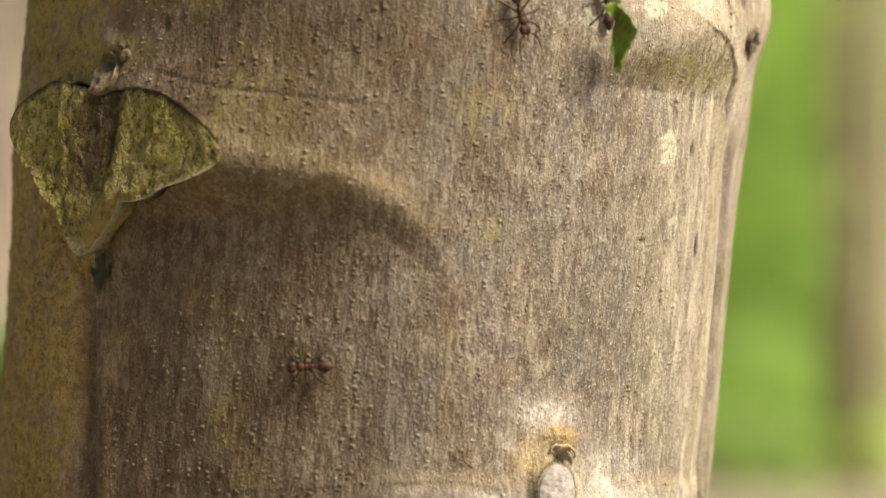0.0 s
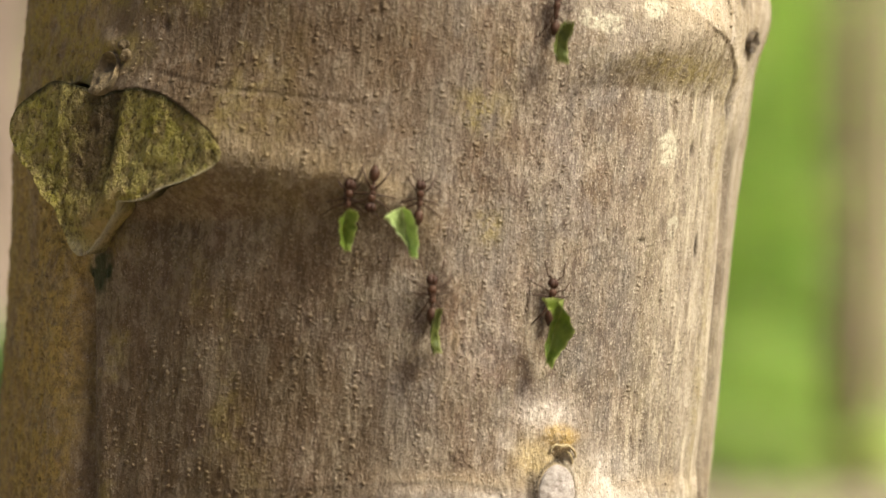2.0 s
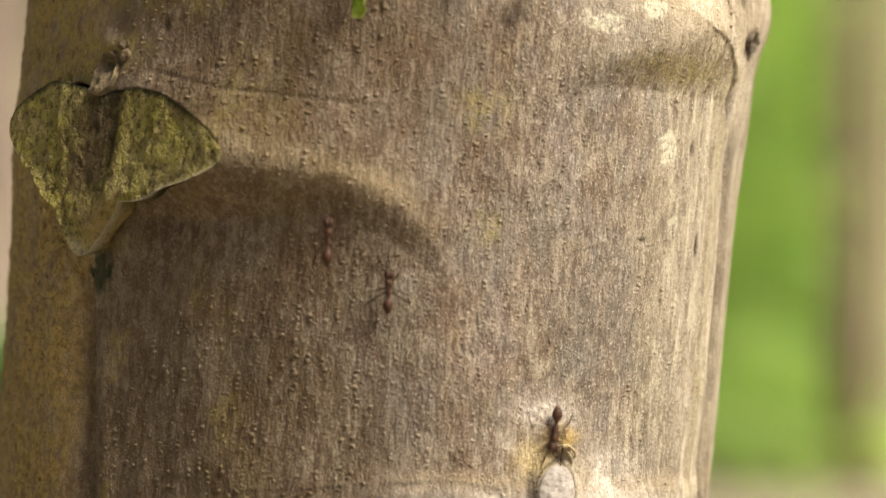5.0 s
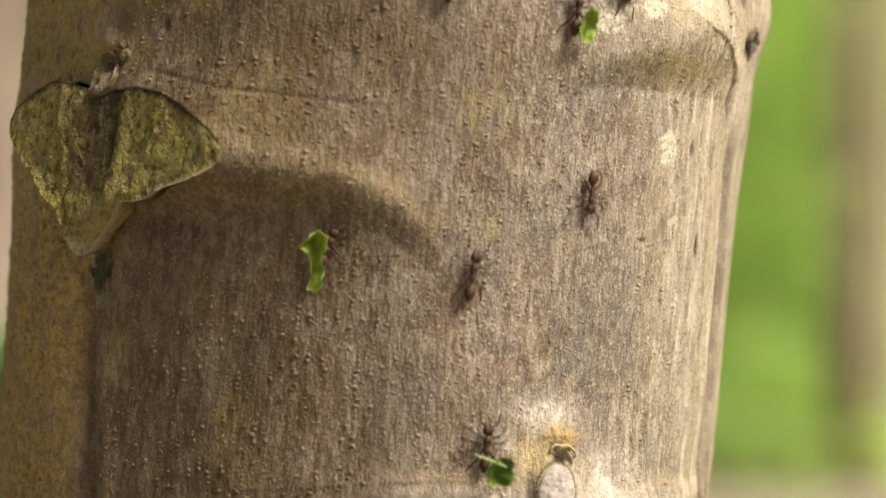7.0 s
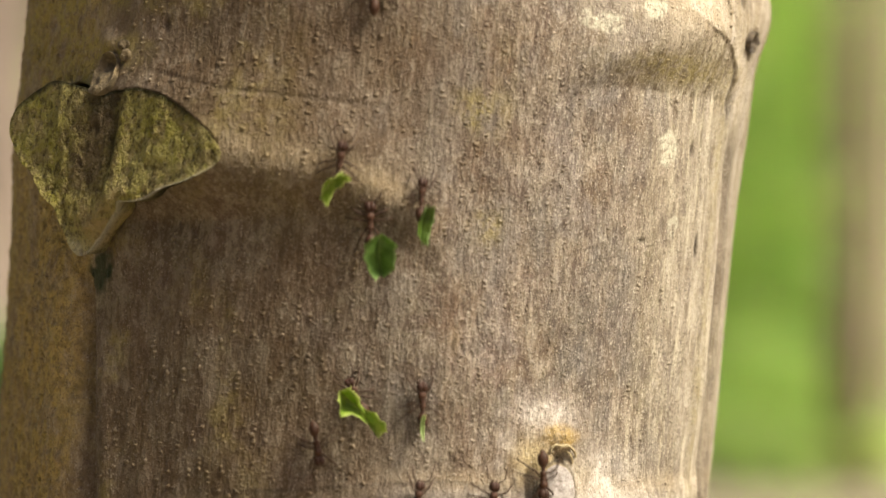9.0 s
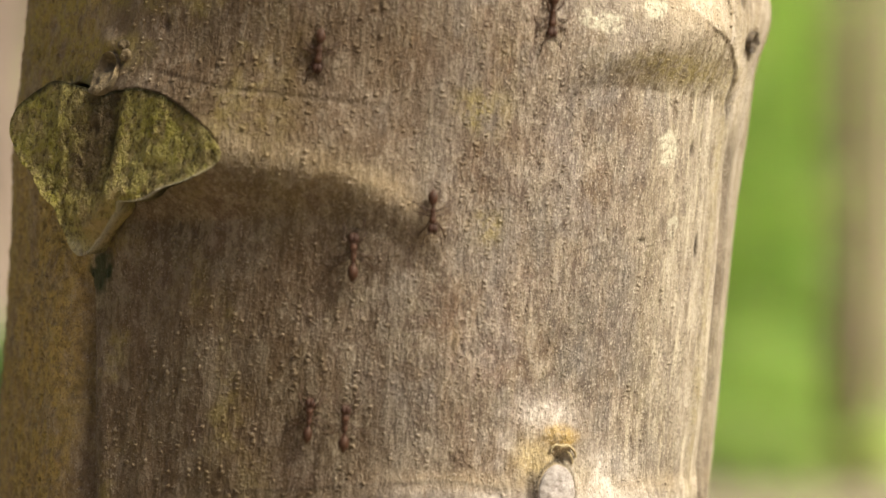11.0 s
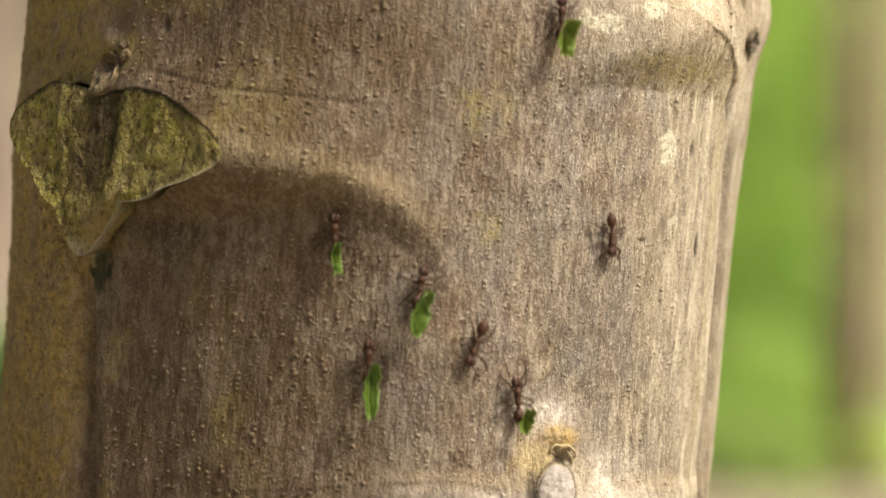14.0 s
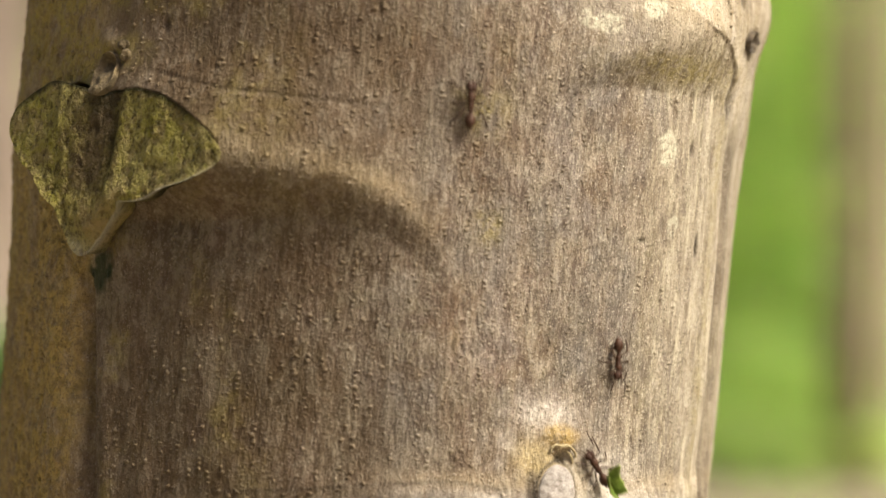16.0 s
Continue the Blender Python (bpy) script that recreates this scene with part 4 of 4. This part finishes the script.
def leaf_fragment(length, width, curl, tone, dx, dy, roll, tilt, seed, sides=None, yaw=0):
    """A cut piece of leaf with a bitten edge, curled and thin; returns it with its pose on the ant."""
    rnd = random.Random(seed)
    n, w = 18, 11
    a = np.linspace(0, 1, n)
    bite = [rnd.uniform(0.75, 1.1) for _ in range(9)]
    side = [np.interp(a, np.linspace(0, 1, 5), [rnd.uniform(0.4, 0.9), rnd.uniform(0.75, 1.05), rnd.uniform(0.85, 1.1), rnd.uniform(0.7, 1.0), rnd.uniform(0.25, 0.75)]) for _ in range(2)]
    if sides:
        side = [np.interp(a, np.linspace(0, 1, 5), v) for v in sides]
    s = np.linspace(-1, 1, w)
    half = np.where(s[None, :] < 0, side[0][:, None], side[1][:, None]) * width / 2
    ragged = np.random.RandomState(seed + 200)
    half = half * (1 + 0.10 * np.sin(a * 19 + seed)[:, None] + 0.13 * ragged.uniform(-1, 1, (n, 1)))
    x = s[None, :] * half
    y = length * (0.5 - a)[:, None] + 0 * x
    ss, aa = s[None, :] + 0 * x, a[:, None] + 0 * x
    z = 0.30 * width * np.abs(ss) ** 1.3 - 0.10 * length * np.sin(aa * math.pi)
    z = z + curl * (0.07 * length * np.sin(aa * 7 + seed) * (0.3 + 0.7 * ss) + 0.10 * width * np.sin(ss * 4 + aa * 3 + seed * 2))
    z = z + 0.035 * width * ragged.uniform(-1, 1, z.shape) + 0.05 * length * curl * np.sin(aa * 11 + ss * 2.5 + seed)
    x = x + curl * 0.035 * length * np.sin(aa * 5 + seed * 2)
    vein = np.exp(-(s[None, :] / 0.12) ** 2) + 0.5 * (np.abs(np.sin(a * 15)[:, None] + 0.5 * np.abs(s)[None, :] - 0.5) < 0.12) + 0 * x
    edge = np.clip(step(0.80, 0.98, np.abs(ss)) + step(0.06, 0.0, aa) + step(0.95, 1.0, aa), 0, 1)
    top = np.stack([x, y, z], -1)
    low = top - np.array([0, 0, 0.12])
    loop = np.concatenate([top, low[:, ::-1]], axis=1) * MM
    me = grid_mesh("leaf_fragment", loop, True, BLADES[tone], [("vein", np.concatenate([vein, vein[:, ::-1]], axis=1)), ("edge", np.concatenate([edge, edge[:, ::-1]], axis=1))])
    ob = new("leaf_fragment", me)
    words = {"fresh": "fresh green", "pale": "pale green", "lime": "bright yellow-green", "olive": "olive green", "yellow": "curled yellow-green", "cool": "broad rounded green", "dark": "deep green"}
    tagged(ob, words[tone] + " cut piece of leaf carried by an ant", "leaf", "cut leaf pieces")
    lift = 2.4 + length / 2 * math.sin(radians(tilt)) + 0.15 * width
    return ob, pose(dx * MM, dy * MM, lift * MM, tilt, 0, 0) @ pose(0, 0, 0, 0, roll, yaw)


ants = [leaf_cutting_ant()]
for k in range(1, 36):
    ants.append(copy_thing(ants[0], Matrix()))
carried = {}
carried[0] = leaf_fragment(14.0, 7.4, 0.45, "yellow", -0.6, -6.4, -16, 18, 0, sides=([1.25, 0.55, 0.42, 0.36, 0.1], [-0.5, 0.6, 0.9, 0.6, 0.2]))
carried[1] = leaf_fragment(8.6, 4.0, 0.5, "olive", 0.4, -6.0, 16, 16, 1)
carried[5] = leaf_fragment(8.6, 4.3, 0.4, "yellow", 0.5, -5.9, 38, 20, 5)
carried[6] = leaf_fragment(10.4, 7.9, 0.2, "pale", -2.5, -6.4, 10, 20, 6, sides=([1.15, 0.8, 0.45, 0.1, -0.1], [0.2, 0.4, 0.5, 0.5, 0.3]), yaw=14)
carried[7] = leaf_fragment(9.2, 3.4, 0.3, "olive", 0.3, -6.8, 52, 15, 7)
carried[9] = leaf_fragment(12.4, 8.2, 1.0, "lime", -0.9, -3.4, 12, 18, 9, sides=([0.4, 0.95, 0.3, 0.05, 0.0], [0.5, 0.4, 0.2, 0.65, 0.5]), yaw=10)
carried[10] = leaf_fragment(6.1, 6.1, 0.8, "fresh", 2.0, -4.5, 12, 20, 10, sides=([0.6, 0.9, 1, 0.9, 0.5], [0.6, 0.9, 1, 0.9, 0.5]))
carried[11] = leaf_fragment(7.0, 4.5, 0.4, "olive", 0.8, -5.1, 20, 20, 11)
carried[15] = leaf_fragment(7.0, 4.9, 0.35, "lime", 1.1, -3.2, 15, 15, 15)
carried[17] = leaf_fragment(8.8, 6.5, 0.5, "cool", 2.0, -6.3, 4, 20, 17, sides=([0.55, 0.95, 1.0, 0.8, 0.45], [0.5, 1.05, 0.95, 0.9, 0.2]))
carried[18] = leaf_fragment(5.4, 1.1, 0.2, "pale", -0.2, -5.0, 30, 18, 18)
carried[19] = leaf_fragment(7.7, 4.1, 0.3, "dark", 0.8, -5.4, 35, 15, 19)
carried[20] = leaf_fragment(7.4, 3.4, 0.8, "lime", -0.4, -4.9, 30, 18, 20, yaw=-32)
carried[27] = leaf_fragment(6.5, 2.9, 0.4, "fresh", 0.5, -4.7, 54, 18, 27)
carried[28] = leaf_fragment(11.3, 4.6, 0.3, "fresh", 0.9, -5.9, 35, 15, 28, sides=([0.5, 0.9, 1, 0.8, 0.5], [0.4, 0.8, 0.8, 0.6, 0.1]))
carried[29] = leaf_fragment(9.7, 4.8, 0.4, "fresh", 0.8, -5.4, 40, 15, 29)
carried[30] = leaf_fragment(5.2, 3.9, 0.3, "yellow", 0.6, -4.6, 0, 15, 30, sides=([0.2, 0.5, 0.9, 0.8, 0.3], [0.9, 1.0, 0.8, 0.5, 0.1]))
carried[33] = leaf_fragment(7.6, 4.8, 0.4, "yellow", 0.0, -4.1, 12, 16, 33)
bm = bmesh.new()
tube(bm, [(x * MM, y * MM, z * MM) for x, y, z in ((1.6, 0.9, 0.5), (-0.6, 1.9, 0.7), (-3.6, 3.0, 0.9), (-7.4, 4.3, 1.0))], [0.24 * MM, 0.27 * MM, 0.24 * MM, 0.20 * MM])
part("stem", bm, BLADES["pale"], carried[10][0], "pale green cut leaf stem")
for k, ant in enumerate(ants):
    ant.scale = [(1.02, 0.95, 1.06, 1.0, 0.92)[k % 5]] * 3
    if k in carried:
        tagged(ant, "dark reddish-brown leaf-cutting ant carrying a leaf piece")


# ---- motion of the ants ----
def stand(u, z, hu, hz, lean=0.0):
    """The pose of an ant on the bark at (u, z) mm with its head towards (hu, hz)."""
    p = on_trunk(u, z, float(relief(u, z)))
    t = u / R0
    out = Vector((math.sin(t), -math.cos(t), -TAPER)).normalized()
    ahead = Vector((math.cos(t), math.sin(t), 0)) * hu + Vector((0, 0, 1)) * hz
    ahead = Matrix.Rotation(radians(lean), 3, out) @ (ahead - out * ahead.dot(out)).normalized()
    m = Matrix((ahead.cross(out), ahead, out)).transposed().to_4x4()
    m.translation = Vector(p)
    return TRUNK @ m


def trail(k, way, rows, leans=((0, 0),)):
    """Keys ant k along rows of (seconds, u, z); way 1: head up, going down; -1: head down, going up; leans: (seconds, degrees) turned out of its way, to the left."""
    rnd = random.Random(k + 50)
    ts, us, zs = (np.array(c, float) for c in zip(*rows))
    first, last = ts[0], ts[-1]
    speed = (zs[-1] - zs[0]) / (last - first)
    speed = math.copysign(min(max(abs(speed), 22), 55), speed)
    if first > 0:
        back = min(first, rnd.uniform(2.5, 4.5))
        ts, us, zs = np.r_[first - back, ts], np.r_[us[0] + rnd.uniform(-6, 6), us], np.r_[zs[0] - speed * back, zs]
        if first - back > 0:
            ts, us, zs = np.r_[0, ts], np.r_[us[0], us], np.r_[zs[0], zs]
    if last < 16:
        on = min(16 - last, rnd.uniform(2.5, 4.5))
        ts, us, zs = np.r_[ts, last + on], np.r_[us, us[-1] + rnd.uniform(-6, 6)], np.r_[zs, zs[-1] + speed * on]
        if last + on < 16:
            ts, us, zs = np.r_[ts, 16], np.r_[us, us[-1]], np.r_[zs, zs[-1]]
    poses = []
    for t, u, z in zip(ts, us, zs):
        a, b = max(t - 0.3, 0), min(t + 0.3, 16)
        du, dz = np.interp(b, ts, us) - np.interp(a, ts, us), np.interp(b, ts, zs) - np.interp(a, ts, zs)
        d = math.hypot(du, dz) + 1e-6
        poses.append((float(t), stand(u, z, -du / d, -dz / d + 0.55 * way if d > 0.5 else way, float(np.interp(t, *zip(*leans))))))
    walk(ants[k], poses)
    if k in carried:
        leaf, on_ant = carried[k]
        walk(leaf, [(t, m @ on_ant) for t, m in poses])
    legs = [o for o in ants[k].children if o.name.startswith("leg")]
    start, end = max(first - 0.4, 0.1), min(last + 0.4, 15.9)
    for j, leg in enumerate(legs):
        home = leg.location.copy()
        sign = 1 if j in (0, 2, 4) else -1
        rest = Matrix.Translation(home)
        keys, t, n = [(0, rest)], start, 0
        while t < end:
            swing = sign * (1 if n % 2 else -1) * rnd.uniform(10, 17)
            keys.append((t, rest @ pose(0, 0, 0, rnd.uniform(-3, 3), 0, swing)))
            t, n = t + 0.1, n + 1
        walk(leg, keys + [(16, rest)])


def motions():
    trail(0, 1, [(0, 45.2, 53.4), (0.2, 46.5, 47.3), (0.4, 45.2, 40), (0.6, 42, 35.1), (0.8, 42.2, 29.9), (1, 42, 23.9), (1.2, 42.9, 17.1), (1.5, 41.8, 7.8), (1.8, 40.9, -2.5), (2, 38.7, -7.2), (2.5, 37.1, -21.6), (2.8, 36.7, -30.2), (3, 36, -34.6), (3.5, 35, -39.5), (3.8, 34.8, -47.5), (4.2, 34.6, -58.9)], ((0, 9), (1.8, 9), (2.6, 0)))
    trail(1, 1, [(1.9, 34, 56.3), (2, 34.2, 50.6), (2.2, 34.7, 39.8), (2.4, 33.8, 24.9), (2.5, 34.7, 18.4), (2.6, 34.8, 13.6), (2.8, 34.8, 2.2), (3, 33.7, -8.1), (3.2, 32.9, -16.7), (3.4, 32.6, -27), (3.5, 32.7, -31.8), (3.8, 33.4, -35.9), (4, 35.4, -37.2), (4.2, 37.6, -39.9), (4.6, 41.2, -55.3)], ((3.4, 0), (4, 20), (4.6, 20)))
    trail(2, -1, [(0, 26.8, 49.3), (0.2, 25.9, 50.9), (0.4, 24.6, 52.5), (0.6, 22.9, 58.5)])
    trail(3, -1, [(0, -10, -24.4), (0.2, -9.3, -25.3), (0.4, -8.7, -24.5), (0.6, -7.8, -22.9), (0.8, -6, -21.1), (1, -4.4, -17.7), (1.2, -1.8, -9.2), (1.5, 0.7, 2.4), (1.6, 1.7, 6.5), (1.8, 1.5, 9), (2, 0.4, 11.4), (2.2, 1.6, 13.2), (2.4, 3.1, 21.8), (2.5, 4.3, 27), (2.6, 6.3, 31.5), (2.8, 8.4, 34.6), (3.2, 10.5, 35), (3.4, 13.5, 37.2), (3.5, 16.4, 41), (3.6, 18.9, 44.5), (3.8, 20.6, 49.3), (4, 22, 60.1)], ((0, 0), (0.2, -10), (0.5, -50), (0.7, -40), (1, 0)))
    trail(4, 1, [(2.4, 6.6, 53.6), (2.6, 6.4, 48.4), (2.8, 6.9, 45.2), (3, 5.7, 43.4), (3.2, 1.6, 40.3), (3.4, -1.9, 35), (3.5, -2.7, 31.5), (3.6, -2.5, 28.7), (3.8, 1.2, 23), (4, 3.4, 16.5), (4.2, 3.2, 14.5), (4.6, 4.2, 5)])
    trail(5, 1, [(0.6, 6.9, 53.7), (0.8, 4.2, 48.9), (1, 0.6, 43), (1.2, -2.3, 36.2), (1.4, -3.7, 29.7), (1.5, -4, 26.3), (1.8, -4.5, 15.6), (2, -4, 9.4), (2.2, -6.2, 4.1), (2.5, -3.6, -0.7), (2.8, -5.3, -7.1), (3, -7.5, -12.3), (3.2, -4.3, -13.8), (3.5, 1.3, -17.8), (3.8, 6.4, -23.1), (4, 6.7, -27.6), (4.2, 8.2, -33.1), (4.6, 9.9, -46.6)])
    trail(6, 1, [(0.8, 9.8, 55), (1, 10.1, 50.6), (1.2, 9.1, 42), (1.5, 8, 28.4), (1.8, 9.5, 15.5), (2, 9.5, 10.5), (2.2, 8.2, 4.1), (2.5, 9.9, -6.5), (2.8, 7.3, -20.8), (3, 6.6, -26.5), (3.2, 7.6, -31.5), (3.5, 7.7, -37.1), (3.8, 5.7, -43.5), (4.2, 4.9, -54.9)])
    trail(7, 1, [(0.5, 11.2, 54.6), (0.6, 12, 50.7), (0.8, 12.2, 41.7), (1, 10.8, 32), (1.2, 11.2, 23.6), (1.5, 10.2, 13.3), (1.8, 11.3, -0.7), (2, 13.6, -8.4), (2.2, 13.4, -16.4), (2.5, 13.9, -29.3), (2.8, 13.9, -38.4), (3, 13.5, -46.4), (3.3, 14, -56.5)])
    trail(8, 1, [(3.9, -10.2, 51.2), (4, -10.1, 46.9), (4.2, -9.4, 38.1), (4.6, -8, 20.9)])
    trail(9, 1, [(6, -5.5, 25.6), (6.3, -5.3, 18.3), (6.5, -6.5, 13.7), (6.6, -7.7, 9.7), (6.8, -8.3, 4.2), (7, -7.5, -0), (7.2, -10.6, -0.7), (7.4, -10.1, -2.9), (7.6, -6, -6), (7.8, -5.5, -9.4), (8, -4.2, -12.6), (8.2, -2.8, -16.5), (8.5, -0.9, -22.5), (8.8, -0.2, -26.4), (9, 0.2, -29.2), (9.2, 1.6, -33.1), (9.6, 2.7, -40.3)], ((6.5, -8), (7.5, -14), (7.8, 22), (9.6, 24)))
    trail(10, 1, [(6.3, 27.3, -7.4), (6.5, 27.2, -17.3), (6.6, 27.3, -20.5), (6.8, 27.1, -29.1), (7, 27, -37.6), (7.2, 26.8, -42.2), (7.4, 26.7, -49)])
    trail(11, 1, [(6.3, 13.6, -22.6), (6.5, 13, -33.9), (6.6, 13.4, -39.6), (6.8, 14, -49.7)])
    trail(12, 1, [(6.3, 30.5, 31.5), (6.5, 27.5, 24.4), (6.6, 25.5, 19.7), (6.8, 23.4, 7), (7, 21.5, -3.3), (7.2, 19.5, -13.7), (7.4, 18.5, -22.8), (7.6, 16.5, -30.9), (7.8, 15.1, -38.9), (8, 13.2, -45.8), (8.2, 12.1, -54.4)])
    trail(13, -1, [(6.3, 42.2, 26.8), (6.5, 44.2, 33.3), (6.6, 47, 39.8), (6.8, 48.5, 48.9), (7, 50, 58)])
    trail(14, -1, [(6.3, 47.3, -18.7), (6.5, 47, -8.8), (6.6, 46.9, -3.4), (6.8, 47, 5.5), (7, 46, 14.5), (7.2, 46.5, 24.4), (7.4, 46.7, 35.8), (7.6, 48.3, 44.6), (7.8, 48.2, 52.6), (8, 48.2, 61.2)])
    trail(15, 1, [(6.9, 38.7, 56.2), (7, 38.8, 51.6), (7.2, 36.8, 43.4), (7.4, 35, 33), (7.6, 33.3, 23.2), (7.8, 31.9, 12.2), (8, 30.6, -0.4), (8.2, 29.7, -10.7), (8.5, 29.7, -32.3), (8.6, 29.8, -36.3), (8.8, 29.8, -43.7), (9, 28.8, -48.7), (9.2, 28.5, -55.7)])
    trail(16, 1, [(7, 12.1, 55.2), (7.2, 12.6, 48), (7.4, 13.5, 40.1), (7.6, 15.3, 28.4), (7.8, 16.8, 20.1), (8, 17.8, 9.7), (8.2, 17.3, -2.5), (8.4, 18.2, -16.6), (8.5, 18.6, -24.5), (8.6, 17.6, -30.8), (8.8, 15.9, -41.7), (9, 13.8, -49.2), (9.2, 13, -57.7)])
    trail(17, 1, [(7.5, 4.8, 55.2), (7.6, 4.6, 51.2), (7.8, 4.1, 43.3), (8, 1.4, 39.1), (8.2, 1.2, 30.7), (8.4, 0.3, 25.5), (8.5, -0.3, 21.5), (8.8, 0.5, 13.1), (9, 0.4, 5.2), (9.2, 2.2, 0.3), (9.6, 3.4, -13.2)])
    trail(18, 1, [(7.4, 7.4, 52.6), (7.6, 7.5, 41.9), (7.8, 6.8, 32.8), (8, 5.6, 22.6), (8.2, 4.5, 8.9), (8.4, 5.9, 0.6), (8.5, 5.8, -5.6), (8.6, 6.8, -11.8), (8.8, 9.6, -21.7), (9, 13.3, -29.6), (9.2, 12.7, -39.6), (9.4, 13, -50.9)])
    trail(19, 1, [(8, 10.9, 54), (8.2, 11.8, 49.6), (8.4, 11.5, 42.2), (8.5, 10.7, 38.4), (8.6, 10.6, 34.3), (8.8, 10.1, 25.2), (9, 9.8, 11.1), (9.2, 9.3, 3.7), (9.6, 10, -12.7)])
    trail(20, 1, [(7.8, 3.6, 56.8), (8, 1.4, 49.8), (8.2, 1.6, 43.1), (8.4, -0.7, 38.4), (8.5, -2.2, 35.5), (8.6, -2.1, 31), (8.8, -3.7, 25.2), (9, -6, 16.8), (9.2, -6.7, 10.9), (9.6, -5.2, -1.4)])
    trail(21, -1, [(8.6, -2.3, -55.4), (8.8, -4.9, -47.5), (9, -6.8, -40), (9.2, -11.3, -34.1), (9.6, -14.9, -21.4)])
    trail(22, -1, [(8.8, 41.1, -50.1), (9, 39.2, -43.3), (9.2, 37.5, -35.7), (9.5, 36.7, -23.4)])
    trail(23, 1, [(9, -2, 51.8), (9.2, -2.3, 43.7), (9.6, -2, 29.3)])
    trail(24, -1, [(11, 12.3, 7.9), (11.3, 10.4, 20.5), (11.5, 8, 32.1), (11.6, 6.8, 36.2), (11.8, 1, 37.2), (12, -4.5, 37.2), (12.2, -9.9, 41.1), (12.4, -13.5, 51)])
    trail(25, 1, [(11, -2.5, -1.2), (11.3, -0.1, -15.9), (11.4, 1, -21), (11.5, 1.4, -26.3), (11.6, 2, -31.7), (11.8, 2.2, -44), (12, 2.1, -55.1)])
    trail(26, 1, [(11, -8.9, -34.5), (11.3, -9.2, -47.9), (11.4, -9.2, -52.6)])
    trail(27, 1, [(11.4, 8.1, 55.5), (11.5, 7.7, 53.5), (11.8, 4.8, 49.2), (12, 3.2, 45.9), (12.2, -1.2, 40.6), (12.5, -2.7, 35.8), (12.6, -4.2, 33.1), (12.8, -9, 28.2), (13, -14.6, 23.3), (13.2, -13, 21.7), (13.5, -7, 19.3), (13.8, -7.3, 12), (14, -6.4, 2.4), (14.2, -6.3, -2.1), (14.5, -3.7, -14.3), (14.8, -0.1, -28.1), (15, -0.8, -36.7), (15.2, -1.3, -44.6), (15.4, -1.4, -53.1)])
    trail(28, 1, [(12, 5.8, 63.1), (12.2, 5.9, 53), (12.5, 4.6, 49), (12.6, 4.1, 47.2), (12.8, 0.8, 41.3), (13, 0.9, 31.2), (13.2, 0.9, 22.7), (13.5, 1.2, 5.6), (13.8, 1.5, -9.9), (14, 2.1, -22.1), (14.2, 3.4, -31.2), (14.4, 2.7, -40.3), (14.6, 2.3, -50.5)])
    trail(29, 1, [(12.3, 18, 55.8), (12.5, 15.6, 51.1), (12.6, 15, 48.2), (12.8, 13.5, 40.1), (13, 12.5, 30.5), (13.2, 11.9, 23.1), (13.5, 13.1, 10.7), (13.6, 14.2, 8), (13.8, 13.2, 1.1), (14, 11.2, -6.4), (14.2, 8.3, -12.8), (14.5, 7.8, -27.5), (14.8, 7.3, -38.3), (15, 7.2, -47.9), (15.2, 7.1, -54.7)])
    trail(30, 1, [(12.4, 23.8, 55.2), (12.5, 23.9, 50.9), (12.6, 24.4, 47.9), (12.8, 25.1, 36.7), (13, 26.9, 27.4), (13.2, 26.1, 16.3), (13.5, 28.7, -0.9), (13.8, 31.5, -16.8), (14, 32.9, -27.6), (14.2, 36.2, -35.4), (14.4, 39.3, -45), (14.5, 40.8, -50.7)])
    trail(31, -1, [(12.6, 59.2, -56.2), (12.8, 58.3, -48.6), (13, 58.8, -43.1), (13.2, 55.8, -33.9), (13.5, 54.9, -20), (13.8, 52.8, -3.5), (14, 51.7, 6.2), (14.2, 48.5, 15.8), (14.5, 48.1, 28.8), (14.8, 48.4, 42.3), (15, 46.1, 52.4), (15.2, 44.7, 62)])
    trail(32, -1, [(13.3, 22.6, -53.8), (13.5, 22.6, -44.9), (13.6, 22.1, -39), (13.8, 23.6, -26.2), (14, 23.1, -17.6), (14.2, 24.9, -5.3), (14.4, 27.6, 6.2), (14.5, 29.7, 12.4), (14.6, 29.1, 17), (14.8, 29.2, 25.8), (15, 31.6, 37), (15.2, 32.5, 49.3), (15.4, 33.4, 59.6)], ((13.6, 0), (14, -14), (14.5, -25), (14.8, -20), (15.2, -10)))
    trail(33, 1, [(13.9, 34.8, 54.1), (14, 35.3, 49.6), (14.2, 37.1, 40), (14.5, 37.3, 24.4), (14.8, 39.2, 15.1), (15, 40, 3.7), (15.2, 42.8, -8.7), (15.4, 43.3, -18.4), (15.6, 45.5, -27), (15.8, 46.3, -32.6), (16, 52, -40.7)], ((15, 0), (15.5, 12), (16, 24)))
    trail(34, -1, [(15.3, 62.1, -52.7), (15.5, 60.6, -43.6), (15.6, 60.4, -38.9), (15.8, 56.7, -28.5), (16, 56.7, -19)])
    trail(35, 1, [(15.6, 16.8, 56.8), (15.8, 17.5, 44.5), (16, 18.2, 30.7)])


motions()
